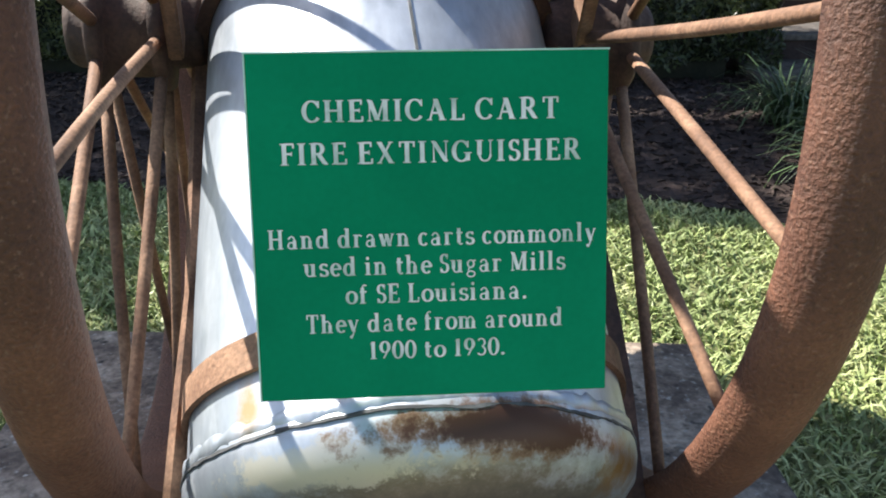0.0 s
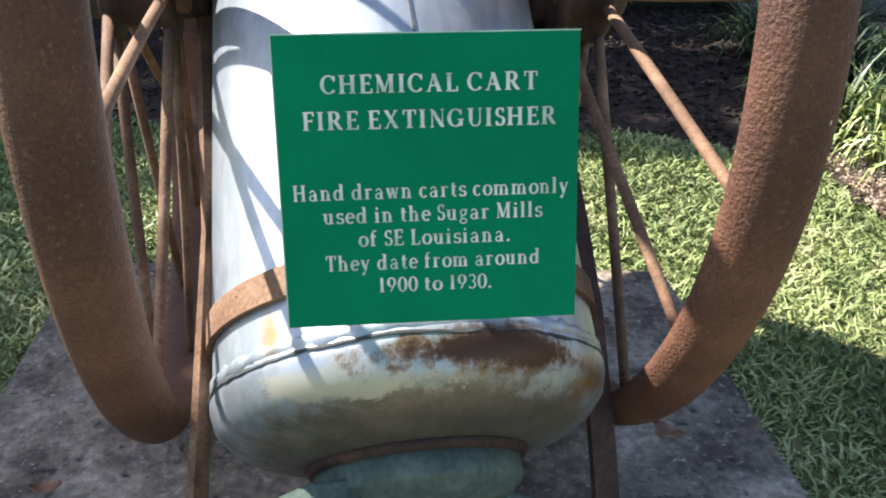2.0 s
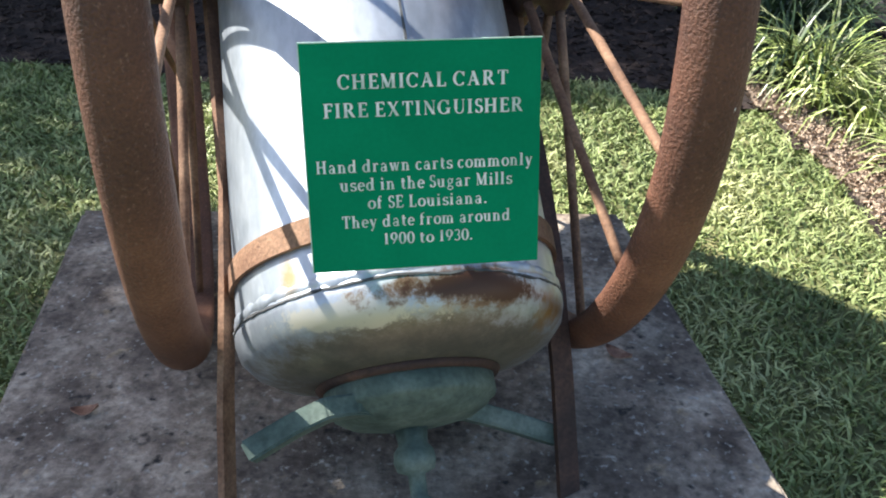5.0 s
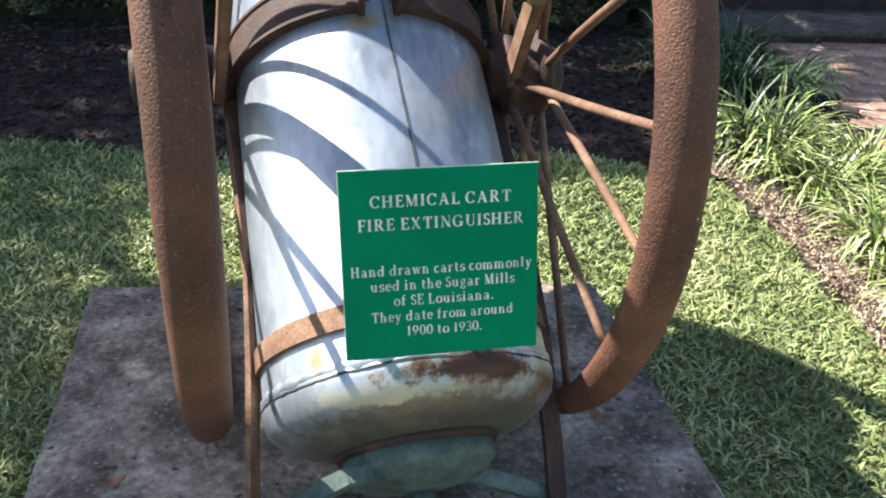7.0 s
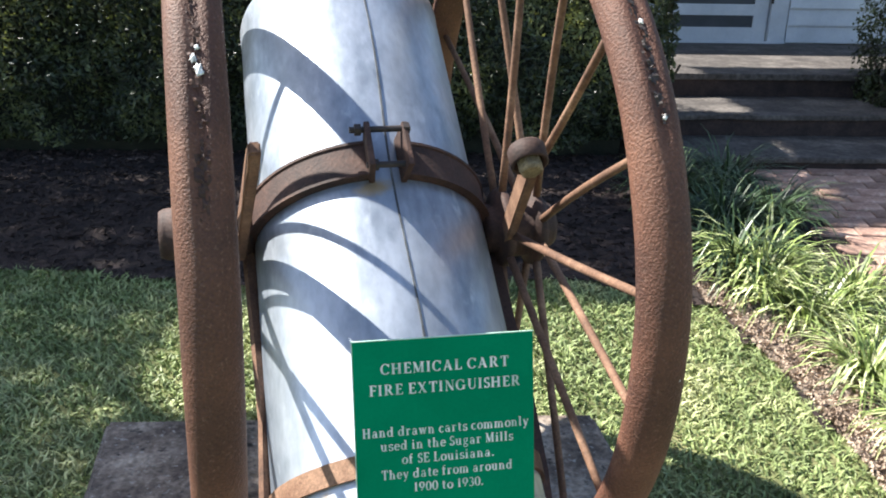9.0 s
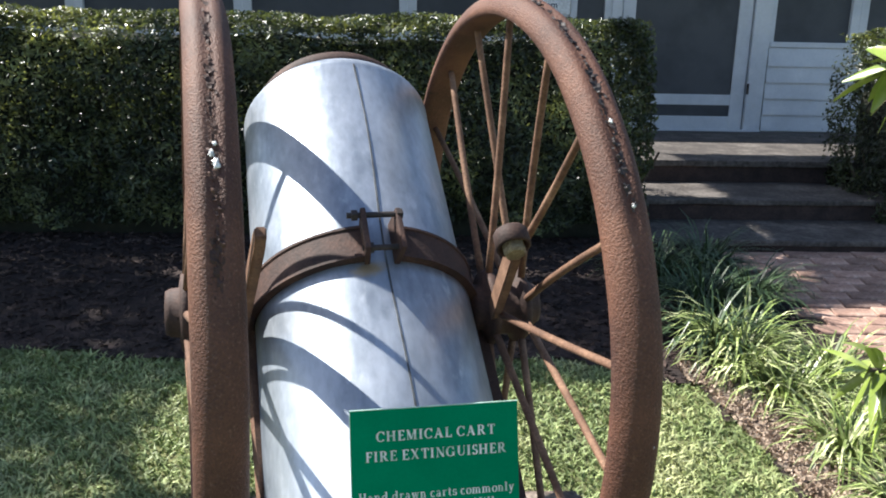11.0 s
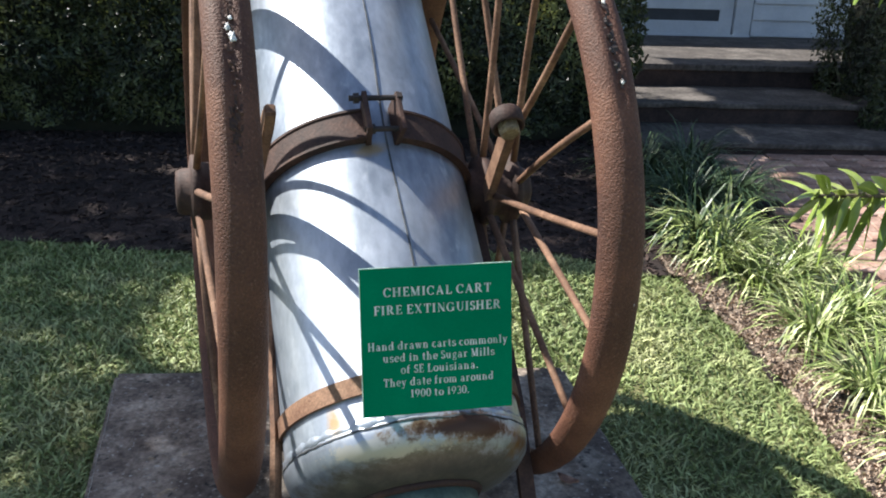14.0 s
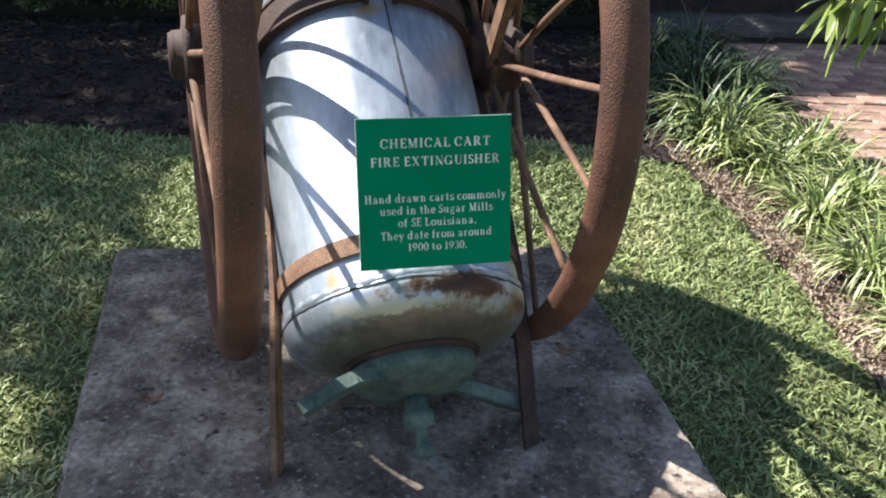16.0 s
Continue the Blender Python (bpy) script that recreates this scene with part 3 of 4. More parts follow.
HUB_R, HUB_L = Vector((0.150, 1.238, PTOP + WR + 0.003)), Vector((-0.486, 1.165, PTOP + WR + 0.003))
wheel_r = build_wheel(HUB_R, 0.241, 0.002, math.radians(22.4), (-0.006, 0.063), (0.004, 0.004), (0.020, 0.030), (-0.050, 0.112), (radians(95), radians(243)))
wheel_l = build_wheel(HUB_L, 0.265, -0.034, math.radians(15), (-0.040, 0.040), (-0.012, 0.012), (0.0, 0.0), (-0.086, 0.100), (radians(95), radians(250)))
# stub axles from the strap to the hubs
for name, a, b in (("stub_axle", TANK @ Vector((0.25, -0.02, -0.15)), HUB_R), ("stub_axle", TANK @ Vector((-0.25, -0.02, -0.15)), HUB_L)):
    bm = add_rod(bmesh.new(), a, b, 0.032, 0.028, 20)
    cart_part(name, bm, RUST_DARK)
# stand bars from the strap down to the plinth
for name, pts, mat in (("stand_bar", [(-0.408, 1.215, 0.905), (-0.330, 0.90, 0.66), (-0.312, 0.775, 0.55), (-0.305, 0.66, 0.40), (-0.299, 0.573, PTOP)], RUST_PALE),
                       ("stand_bar", [(0.104, 1.320, 0.905), (0.172, 0.98, 0.64), (0.190, 0.875, 0.545), (0.206, 0.75, 0.40), (0.218, 0.645, PTOP)], RUST_DARK)):
    bm = add_strip(bmesh.new(), pts, (0.3, 1, 0.2) if mat is RUST_PALE else (0.9, 0.5, 0.1), 0.036, 0.012)
    cart_part(name, bm, mat, "flat rusty stand bar")
# side arms from the axle up along the tank; the one on the cart's right ends in a collar and nut
SIDE, BACK = Vector((X.x, X.y, 0)).normalized(), Vector((-X.y, X.x, 0)).normalized()


def beside(l, f, z):
    """A point l metres to the side of the tank's axis and f metres behind it."""
    return Vector((AXIS_AT.x, AXIS_AT.y, 0)) + SIDE * l + BACK * f + Vector((0, 0, z))


def side_arm(l_base, l_tip, rise, label):
    pts = [beside(l_base + (l_tip - l_base) * k, -0.235 - 0.257 * k, 0.915 + rise * k) for k in (0, 0.3, 0.6, 0.9, 1.0)]
    bm = bmesh.new()
    rows = []
    for i, p in enumerate(pts):
        t = (pts[-1] - pts[0]).normalized()
        w = SIDE.cross(t).normalized() * (0.0225 if i < 4 else 0.012)
        h = SIDE * 0.010
        rows.append([bm.verts.new(p + c) for c in (w + h, w - h, -w - h, -w + h)])
    for p, q in zip(rows, rows[1:]):
        for i in range(4):
            bm.faces.new((p[i], p[(i + 1) % 4], q[(i + 1) % 4], q[i]))
    bm.faces.new(rows[0][::-1])
    bm.faces.new(rows[-1])
    bmesh.ops.recalc_face_normals(bm, faces=bm.faces)
    bmesh.ops.bevel(bm, geom=list(bm.edges), offset=0.003, segments=2, affect="EDGES")
    return cart_part("side_arm", bm, RUST_PALE, label)


side_arm(-0.275, -0.234, 0.268, "flat rusty side arm with a rounded end")
arm_r = side_arm(0.282, 0.236, 0.225, "flat rusty side arm with a collar")
tip = beside(0.229, -0.487, 1.148)
down = (BACK * -0.76 + Vector((0, 0, -0.65))).normalized()
turn = Matrix.Translation(tip) @ down.to_track_quat("Z", "Y").to_matrix().to_4x4()
bm = add_lathe(bmesh.new(), [(0.020, -0.020), (0.031, -0.019), (0.034, -0.014), (0.034, 0.016), (0.031, 0.018), (0.027, 0.017), (0.026, 0.004)], 32, turn)
collar = cart_part("collar", bm, RUST_DARK, "round rusty collar", True, arm_r)
bm = add_lathe(bmesh.new(), [(0.018, 0.000), (0.0225, 0.004), (0.0225, 0.030), (0.019, 0.034)], 6, turn)
cart_part("nut", bm, NUT_PALE, "pale rusty nut", False, arm_r)

# ---- sign ----
SIGN_TL, SIGN_TR, SIGN_BL = Vector((-0.1345, 0.563, 0.985)), Vector((0.117, 0.600, 0.985)), Vector((-0.131, 0.507, 0.744))
su = (SIGN_TR - SIGN_TL).normalized()
sv = (SIGN_TL - SIGN_BL)
sv = (sv - su * sv.dot(su)).normalized()
sn = su.cross(sv)
SW, SH = 0.254, 0.248
sc = SIGN_TL + su * SW / 2 - sv * SH / 2
SIGN = Matrix(((su.x, sv.x, sn.x, sc.x), (su.y, sv.y, sn.y, sc.y), (su.z, sv.z, sn.z, sc.z), (0, 0, 0, 1)))
sign = thing("sign", sc, "green square sign with white serif lettering mounted before the tank", "sign")
sign.matrix_world = SIGN
bpy.context.view_layer.update()


def sign_part(name, bm_or_mesh, mat, label="", m=None):
    if isinstance(bm_or_mesh, bmesh.types.BMesh):
        ob = link_mesh(name, bm_or_mesh, mat)
    else:
        ob = new(name, bm_or_mesh)
        ob.data.materials.append(mat)
    ob.parent = sign
    if m is not None:
        ob.matrix_basis = m
    return tagged(ob, label)


sign_part("board", box((-SW / 2, -SH / 2, -0.003), (SW / 2, SH / 2, 0.0), bevel=0.0008, seg=1), SIGN_GREEN)
bm = bmesh.new()
add_box(bm, (-SW / 2 - 0.0006, SH / 2 - 0.0006, -0.0028), (SW / 2 + 0.0006, SH / 2 + 0.0006, 0.0003))
add_box(bm, (-SW / 2 - 0.0006, -SH / 2, -0.0028), (-SW / 2 + 0.0005, SH / 2 - 0.0006, 0.0003))
sign_part("edge", bm, SIGN_EDGE, "pale strip along the top and left edges")


def text_mesh(body, width, height, bold=0.012):
    """Words as a flat mesh of the given width and capital height, centred on its origin."""
    cu = bpy.data.curves.new("words", "FONT")
    cu.body, cu.align_x, cu.size, cu.offset, cu.resolution_u = body, "CENTER", 1.0, bold, 3
    ob = bpy.data.objects.new("words", cu)
    scene.collection.objects.link(ob)
    bpy.context.view_layer.update()
    me = bpy.data.meshes.new_from_object(ob.evaluated_get(bpy.context.evaluated_depsgraph_get()))
    bpy.data.objects.remove(ob)
    co = np.empty(len(me.vertices) * 3)
    me.vertices.foreach_get("co", co)
    co = co.reshape(-1, 3)
    w = co[:, 0].max() - co[:, 0].min()
    co[:, 0] = (co[:, 0] - (co[:, 0].max() + co[:, 0].min()) / 2) * width / w
    co[:, 1] = (co[:, 1] - 0.35) * height / 0.7
    me.vertices.foreach_set("co", co.ravel())
    return me


def serif_mesh(body, width, height):
    """Bold book-style capitals and small letters drawn as strokes: thick stems, thin hairlines, short feet."""
    TH, TN, XH = 0.225, 0.095, 0.66

    def V(x, y0, y1, feet="bt", w=TH):
        out = [("l", x, y0, x, y1, w)]
        f = 0.085
        if "b" in feet:
            out.append(("l", x - w / 2 - f, y0 + 0.025, x + w / 2 + f, y0 + 0.025, 0.05))
        if "t" in feet:
            out.append(("l", x - w / 2 - f, y1 - 0.025, x + w / 2 + f, y1 - 0.025, 0.05))
        if "f" in feet:
            out.append(("l", x - w / 2 - f, y1 - 0.030, x, y1 - 0.030, 0.06))
        return out

    def L(x0, y0, x1, y1, w=TN):
        return [("l", x0, y0, x1, y1, w)]

    def O(cx, cy, rx, ry, a0=0, a1=360, w=TH):
        return [("o", cx, cy, rx, ry, a0, a1, w)]

    def foot(x, y, h=0.13):
        return L(x - h, y, x + h, y, 0.05)

    def S(k):
        return O(0.30, 0.735 * k, 0.20, 0.225 * k, 25, 275, TH * 0.85) + O(0.30, 0.265 * k, 0.22, 0.235 * k, -165, 95, TH * 0.85) + L(0.49, 0.72 * k, 0.49, k, 0.05) + L(0.08, 0, 0.08, 0.28 * k, 0.05)

    def arch(x):
        return O(x + 0.20, 0.40, 0.20, 0.23, 0, 150, 0.13) + V(x + 0.40, 0, 0.42, "b")

    g = {
        "C": O(0.46, 0.5, 0.38, 0.47, 38, 322) + L(0.78, 0.66, 0.78, 0.97),
        "G": O(0.46, 0.5, 0.38, 0.47, 38, 330) + L(0.78, 0.66, 0.78, 0.97) + V(0.78, 0.05, 0.44, "t"),
        "H": V(0.2, 0, 1) + V(0.80, 0, 1) + L(0.2, 0.52, 0.80, 0.52),
        "E": V(0.2, 0, 1) + L(0.2, 0.97, 0.66, 0.97) + L(0.2, 0.52, 0.56, 0.52) + L(0.2, 0.03, 0.70, 0.03) + L(0.65, 0.78, 0.65, 1) + L(0.70, 0, 0.70, 0.24) + L(0.56, 0.42, 0.56, 0.62, 0.05),
        "F": V(0.2, 0, 1) + L(0.2, 0.97, 0.66, 0.97) + L(0.2, 0.52, 0.56, 0.52) + L(0.65, 0.78, 0.65, 1) + L(0.56, 0.42, 0.56, 0.62, 0.05),
        "L": V(0.2, 0, 1) + L(0.2, 0.03, 0.68, 0.03) + L(0.67, 0, 0.67, 0.26),
        "M": V(0.16, 0, 1, "bf", 0.07) + L(0.17, 0.97, 0.53, 0.05, TH) + L(0.53, 0.05, 0.87, 0.97) + V(0.93, 0, 1),
        "I": V(0.2, 0, 1),
        "A": L(0.16, 0, 0.47, 0.98) + L(0.45, 0.98, 0.80, 0, TH) + L(0.26, 0.34, 0.66, 0.34) + foot(0.15, 0.025) + foot(0.80, 0.025, 0.17),
        "R": V(0.2, 0, 1) + L(0.2, 0.97, 0.42, 0.97) + L(0.2, 0.50, 0.42, 0.50) + O(0.42, 0.735, 0.22, 0.235, -90, 90) + L(0.44, 0.50, 0.76, 0.03, TH) + foot(0.80, 0.025, 0.10),
        "T": V(0.45, 0, 1, "b") + L(0.08, 0.965, 0.82, 0.965, 0.07) + L(0.10, 0.74, 0.10, 1) + L(0.80, 0.74, 0.80, 1),
        "X": L(0.18, 0.98, 0.76, 0.02, TH) + L(0.74, 0.98, 0.18, 0.02) + foot(0.18, 0.025, 0.12) + foot(0.78, 0.025) + foot(0.18, 0.975) + foot(0.74, 0.975, 0.12),
        "N": V(0.18, 0, 1, "bf", 0.07) + L(0.18, 0.97, 0.80, 0.03, TH) + V(0.80, 0, 1, "t", 0.07),
        "U": V(0.2, 0.3, 1, "t") + O(0.48, 0.32, 0.28, 0.30, 180, 360, 0.12) + V(0.76, 0.3, 1, "t", 0.07),
        "S": S(1.0), "s": S(XH),
        "a": V(0.52, 0, 0.45, "b") + O(0.33, 0.44, 0.19, 0.20, 5, 165, 0.11) + O(0.31, 0.18, 0.20, 0.16, 20, 340, 0.12),
        "c": O(0.36, 0.33, 0.25, 0.31, 45, 320), "o": O(0.38, 0.33, 0.29, 0.31),
        "d": O(0.35, 0.32, 0.25, 0.30) + V(0.62, 0, 1, "bf"),
        "e": O(0.36, 0.33, 0.26, 0.31, 0, 318) + L(0.12, 0.36, 0.62, 0.36),
        "f": V(0.22, 0, 0.82, "b") + O(0.38, 0.82, 0.16, 0.15, 50, 180, 0.10) + L(0.06, 0.62, 0.48, 0.62),
        "g": O(0.32, 0.44, 0.20, 0.19, 0, 360, 0.12) + O(0.33, -0.10, 0.25, 0.15, 0, 360, 0.09) + L(0.22, 0.24, 0.16, 0.08) + L(0.48, 0.58, 0.64, 0.62),
        "h": V(0.18, 0, 1, "bf") + arch(0.20), "n": V(0.18, 0, XH, "bf") + arch(0.20),
        "m": V(0.18, 0, XH, "bf") + arch(0.20) + arch(0.62), "r": V(0.18, 0, XH, "bf") + O(0.40, 0.44, 0.17, 0.19, 35, 150, 0.12),
        "i": V(0.18, 0, XH, "bf") + O(0.18, 0.88, 0.05, 0.05, 0, 360, 0.1), "l": V(0.18, 0, 1, "bf"),
        "t": V(0.22, 0.10, 0.86, "") + L(0.06, 0.62, 0.46, 0.62) + O(0.34, 0.14, 0.12, 0.12, 180, 330, 0.09),
        "u": V(0.18, 0.2, XH, "f") + O(0.38, 0.23, 0.20, 0.21, 190, 345, 0.12) + V(0.60, 0, XH, "bf"),
        "w": L(0.12, XH, 0.32, 0.02, TH) + L(0.32, 0.02, 0.50, XH) + L(0.48, XH, 0.70, 0.02, TH) + L(0.70, 0.02, 0.88, XH) + foot(0.12, XH - 0.02, 0.12) + foot(0.88, XH - 0.02, 0.10),
        "y": L(0.12, XH, 0.38, 0.02, TH) + L(0.62, XH, 0.26, -0.26) + foot(0.12, XH - 0.02, 0.12) + foot(0.62, XH - 0.02, 0.10) + O(0.20, -0.24, 0.06, 0.05, 0, 360, 0.1),
        "1": V(0.28, 0, 0.98, "b") + L(0.10, 0.84, 0.28, 0.95, 0.07), "0": O(0.36, 0.49, 0.27, 0.48),
        "9": O(0.35, 0.66, 0.25, 0.30) + L(0.62, 0.62, 0.26, 0.02, 0.11), "3": O(0.30, 0.73, 0.22, 0.22, -80, 150, 0.13) + O(0.30, 0.26, 0.25, 0.24, -150, 85, 0.13),
        ".": O(0.14, 0.07, 0.05, 0.05, 0, 360, 0.13),
    }
    verts, faces = [], []
    x = 0.0
    layer = 0

    def quad_strip(pairs):
        k = len(verts)
        z = 0.00003 * (layer % 12)
        for a, b in pairs:
            verts.extend([(a[0], a[1], z), (b[0], b[1], z)])
        for i in range(len(pairs) - 1):
            q = k + 2 * i
            faces.append((q, q + 1, q + 3, q + 2))

    for ch in body:
        if ch == " ":
            x += 0.40
            continue
        far = 0.0
        for st in g[ch]:
            layer += 1
            if st[0] == "l":
                _, x0, y0, x1, y1, w = st
                n = Vector((-(y1 - y0), x1 - x0)).normalized() * w / 2
                if abs(x1 - x0) > 0.05 and abs(y1 - y0) > 0.05:
                    n = Vector((w / 2 * 1.08, 0))
                quad_strip([((x + x0 + n.x, y0 + n.y), (x + x0 - n.x, y0 - n.y)), ((x + x1 + n.x, y1 + n.y), (x + x1 - n.x, y1 - n.y))])
                far = max(far, x0, x1)
            else:
                _, cx, cy, rx, ry, a0, a1, w = st
                pairs = []
                n = 20
                for i in range(n + 1):
                    a = radians(a0 + (a1 - a0) * i / n)
                    t = (TN + (w - TN) * abs(math.cos(a)) ** 1.3) / 2
                    pairs.append(((x + cx + (rx + t) * math.cos(a), cy + (ry + t * 0.8) * math.sin(a)), (x + cx + max(0, rx - t) * math.cos(a), cy + max(0, ry - t * 0.8) * math.sin(a))))
                quad_strip(pairs)
                far = max(far, cx + rx * 0.95)
        x += far + 0.20
    co = np.array(verts)
    co[:, 0] = (co[:, 0] - (co[:, 0].max() + co[:, 0].min()) / 2) * width / (co[:, 0].max() - co[:, 0].min())
    co[:, 1] = (co[:, 1] - 0.5) * height
    me = bpy.data.meshes.new("lettering")
    me.from_pydata([tuple(c) for c in co], [], faces)
    return me


for words, w, h, u, v in (("CHEMICAL CART", 0.180, 0.0150, 0.001, 0.0838), ("FIRE EXTINGUISHER", 0.212, 0.0150, 0.001, 0.0545),
                          ("Hand drawn carts commonly", 0.235, 0.0138, 0.001, -0.0052), ("used in the Sugar Mills", 0.189, 0.0138, 0.002, -0.0255),
                          ("of SE Louisiana.", 0.131, 0.0138, 0.002, -0.0462), ("They date from around", 0.186, 0.0138, 0.001, -0.0672),
                          ("1900 to 1930.", 0.0985, 0.0132, 0.002, -0.0880)):
    sign_part("lettering", serif_mesh(words, w, h), LETTER, "white letters", Matrix.Translation((u, v, 0.0006)))
# hidden arm that carries the sign from the hoop
inv = SIGN.inverted()
bm = add_strip(bmesh.new(), [Vector((0, -0.03, -0.003)), Vector((0, -0.03, -0.03)), inv @ tank_at(0.12, R + 0.006, -0.734)], (1, 0, 0), 0.03, 0.005)
sign_part("arm", bm, RUST_DARK, "rusty flat mounting arm")


# ---- fallen leaves on the plinth ----
def dry_leaf(at, turn, size):
    bm = bmesh.new()
    rows = []
    for i in range(7):
        k = i / 6
        w = size * 0.28 * math.sin(math.pi * min(0.98, k + 0.04)) ** 0.8
        z = 0.010 * (k - 0.5) ** 2 * 4
        rows.append([bm.verts.new(((k - 0.5) * size, y * w, z + 0.004 + abs(y) * 0.006)) for y in (-1, 0, 1)])
    for p, q in zip(rows, rows[1:]):
        for i in range(2):
            bm.faces.new((p[i], q[i], q[i + 1], p[i + 1]))
    ex = bmesh.ops.extrude_face_region(bm, geom=list(bm.faces))
    bmesh.ops.translate(bm, vec=(0, 0, 0.0012), verts=[g for g in ex["geom"] if isinstance(g, bmesh.types.BMVert)])
    ob = link_mesh("fallen_leaf", bm, DRY_LEAF, True)
    ob.matrix_world = Matrix.Translation(at) @ Matrix.Rotation(turn, 4, "Z")
    return tagged(ob, "curled brown dry leaf lying on the concrete", "leaf", "fallen leaves")


dry_leaf((-0.600, 0.80, PTOP), 0.3, 0.045)
dry_leaf((0.352, 0.985, PTOP), -0.6, 0.055)


# ---- hedges ----
def leaf_cloud(n, place, size, mat, name, up=0.5):
    verts, faces = [], []
    for _ in range(n):
        p, out = place()
        a = rng.normal(size=3)
        d = out + 0.9 * a / np.linalg.norm(a)
        d /= np.linalg.norm(d)
        t = np.cross(d, rng.normal(size=3))
        t /= np.linalg.norm(t)
        b = np.cross(d, t)
        l, w = size * rng.uniform(0.6, 1.3), size * rng.uniform(0.28, 0.5)
        k = len(verts)
        verts += [tuple(p - t * l * 0.5), tuple(p + b * w * 0.5 + d * w * 0.15), tuple(p + t * l * 0.5), tuple(p - b * w * 0.5 + d * w * 0.15)]
        faces += [(k, k + 1, k + 2), (k, k + 2, k + 3)]
    return quads_object(name, verts, faces, mat)


def hedge(name, x0, x1, y0, y1, z0, z1, n, label, bare=0.2):
    root = thing(name, ((x0 + x1) / 2, (y0 + y1) / 2, ground_z(0, y0)), label, "hedge")
    # solid dark box that stands for the shade inside the hedge
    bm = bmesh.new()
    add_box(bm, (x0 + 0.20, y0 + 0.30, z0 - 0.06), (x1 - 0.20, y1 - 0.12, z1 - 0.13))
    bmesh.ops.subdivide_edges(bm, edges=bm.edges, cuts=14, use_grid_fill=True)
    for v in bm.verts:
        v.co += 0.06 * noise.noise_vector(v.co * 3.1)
    core = part("inner_growth", bm, HEDGE_SHADE, root)
    bm = bmesh.new()
    for i in range(int((x1 - x0) / 0.45) + 1):
        x = x0 + 0.2 + i * 0.45
        for k in range(3):
            add_rod(bm, (x + 0.03 * k, y0 + 0.45 + 0.1 * k, z0 - 0.03), (x + rng.uniform(-0.25, 0.25), y0 + 0.4 + rng.uniform(-0.2, 0.3), z0 + bare + 0.45), 0.014, 0.007, 6)
    tagged(part("stems", bm, BARK, root), kind="stuff")

    front, top, end = (x1 - x0) * (z1 - z0) * 1.15, (x1 - x0) * (y1 - y0) * 0.8, (y1 - y0) * (z1 - z0)
    whole = front + top + 2 * end
    RND = 0.26

    def place():
        f = rng.uniform() * whole
        x, y, z = rng.uniform(x0, x1), rng.uniform(y0, y1), rng.uniform(z0 + bare, z1)
        crown = max(0.0, (z - z1 + RND) / RND)
        inset = RND * (1 - math.sqrt(max(0.0, 1 - crown * crown)))
        if f < front:
            y, out = y0 + inset + abs(rng.normal()) * 0.06, np.array((0, -1 + 0.8 * crown, 0.25 + 1.5 * crown))
        elif f < front + top:
            z, out = z1 - abs(rng.normal()) * 0.04 - 0.16 * max(0.0, 1 - (y - y0) / 0.2) ** 2, np.array((0, 0, 1.0))
        elif f < front + top + end:
            x, out = x0 + inset * 0.6 + abs(rng.normal()) * 0.05, np.array((-1, 0, 0.3))
        else:
            x, out = x1 - inset * 0.6 - abs(rng.normal()) * 0.05, np.array((1, 0, 0.3))
        low = (z - z0 - bare) / (z1 - z0 - bare)
        j = noise.noise(Vector((x * 2.6, y * 2.6, z * 2.6))) + 0.5 * noise.noise(Vector((x * 6, y * 6, z * 6 + 4)))
        p = np.array((x, y + 0.17 * j + 0.50 * max(0, 0.30 - low + 0.25 * j), z + 0.06 * noise.noise(Vector((x * 3, y * 3, 7)))))
        return p, out

    leaves = leaf_cloud(n, place, 0.040, HEDGE_LEAF, "leaves")
    leaves.parent = root
    for o in root.children:
        o.matrix_parent_inverse = root.matrix_world.inverted()
    return root


hedge("hedge", -4.8, 1.36, 4.0, 4.95, 0.33, 1.63, 76000, "clipped dark green box hedge with sunlit top", 0.10)
hedge("hedge", 2.98, 4.8, 4.35, 5.3, 0.33, 1.62, 30000, "clipped dark green hedge beside the steps", 0.06)


# ---- strap-leaved border plants ----
def strap_plant(at, n, length, mat, label, spread=1.0):
    x0, y0 = at
    z0 = ground_z(x0, y0)
    root = thing("border_plant", (x0, y0, z0), label, "plant", "border plants along the bed")
    verts, faces = [], []
    for _ in range(n):
        a = rng.uniform(0, 6.283)
        r = rng.uniform(0, 0.10)
        L = length * rng.uniform(0.55, 1.15)
        bend = rng.uniform(0.45, 1.15) * spread
        w = rng.uniform(0.0026, 0.0056)
        c, s = math.cos(a), math.sin(a)
        bx, by = r * math.cos(a + rng.uniform(-0.8, 0.8)), r * math.sin(a + rng.uniform(-0.8, 0.8))
        px, pz, th = 0.0, 0.0, math.radians(rng.uniform(48, 86))
        k0 = len(verts)
        for i in range(6):
            k = i / 5
            ww = w * (1 - k ** 3) + 0.0005
            verts += [(bx + c * px - s * ww, by + s * px + c * ww, pz), (bx + c * px + s * ww, by + s * px - c * ww, pz)]
            px += L / 5 * math.cos(th)
            pz = max(0.012, pz + L / 5 * math.sin(th))
            th -= bend * (0.35 + 0.65 * k)
        for i in range(5):
            k = k0 + 2 * i
            faces.append((k, k + 1, k + 3, k + 2))
    ob = quads_object("leaves", verts, faces, mat)
    ob.parent = root
    return root


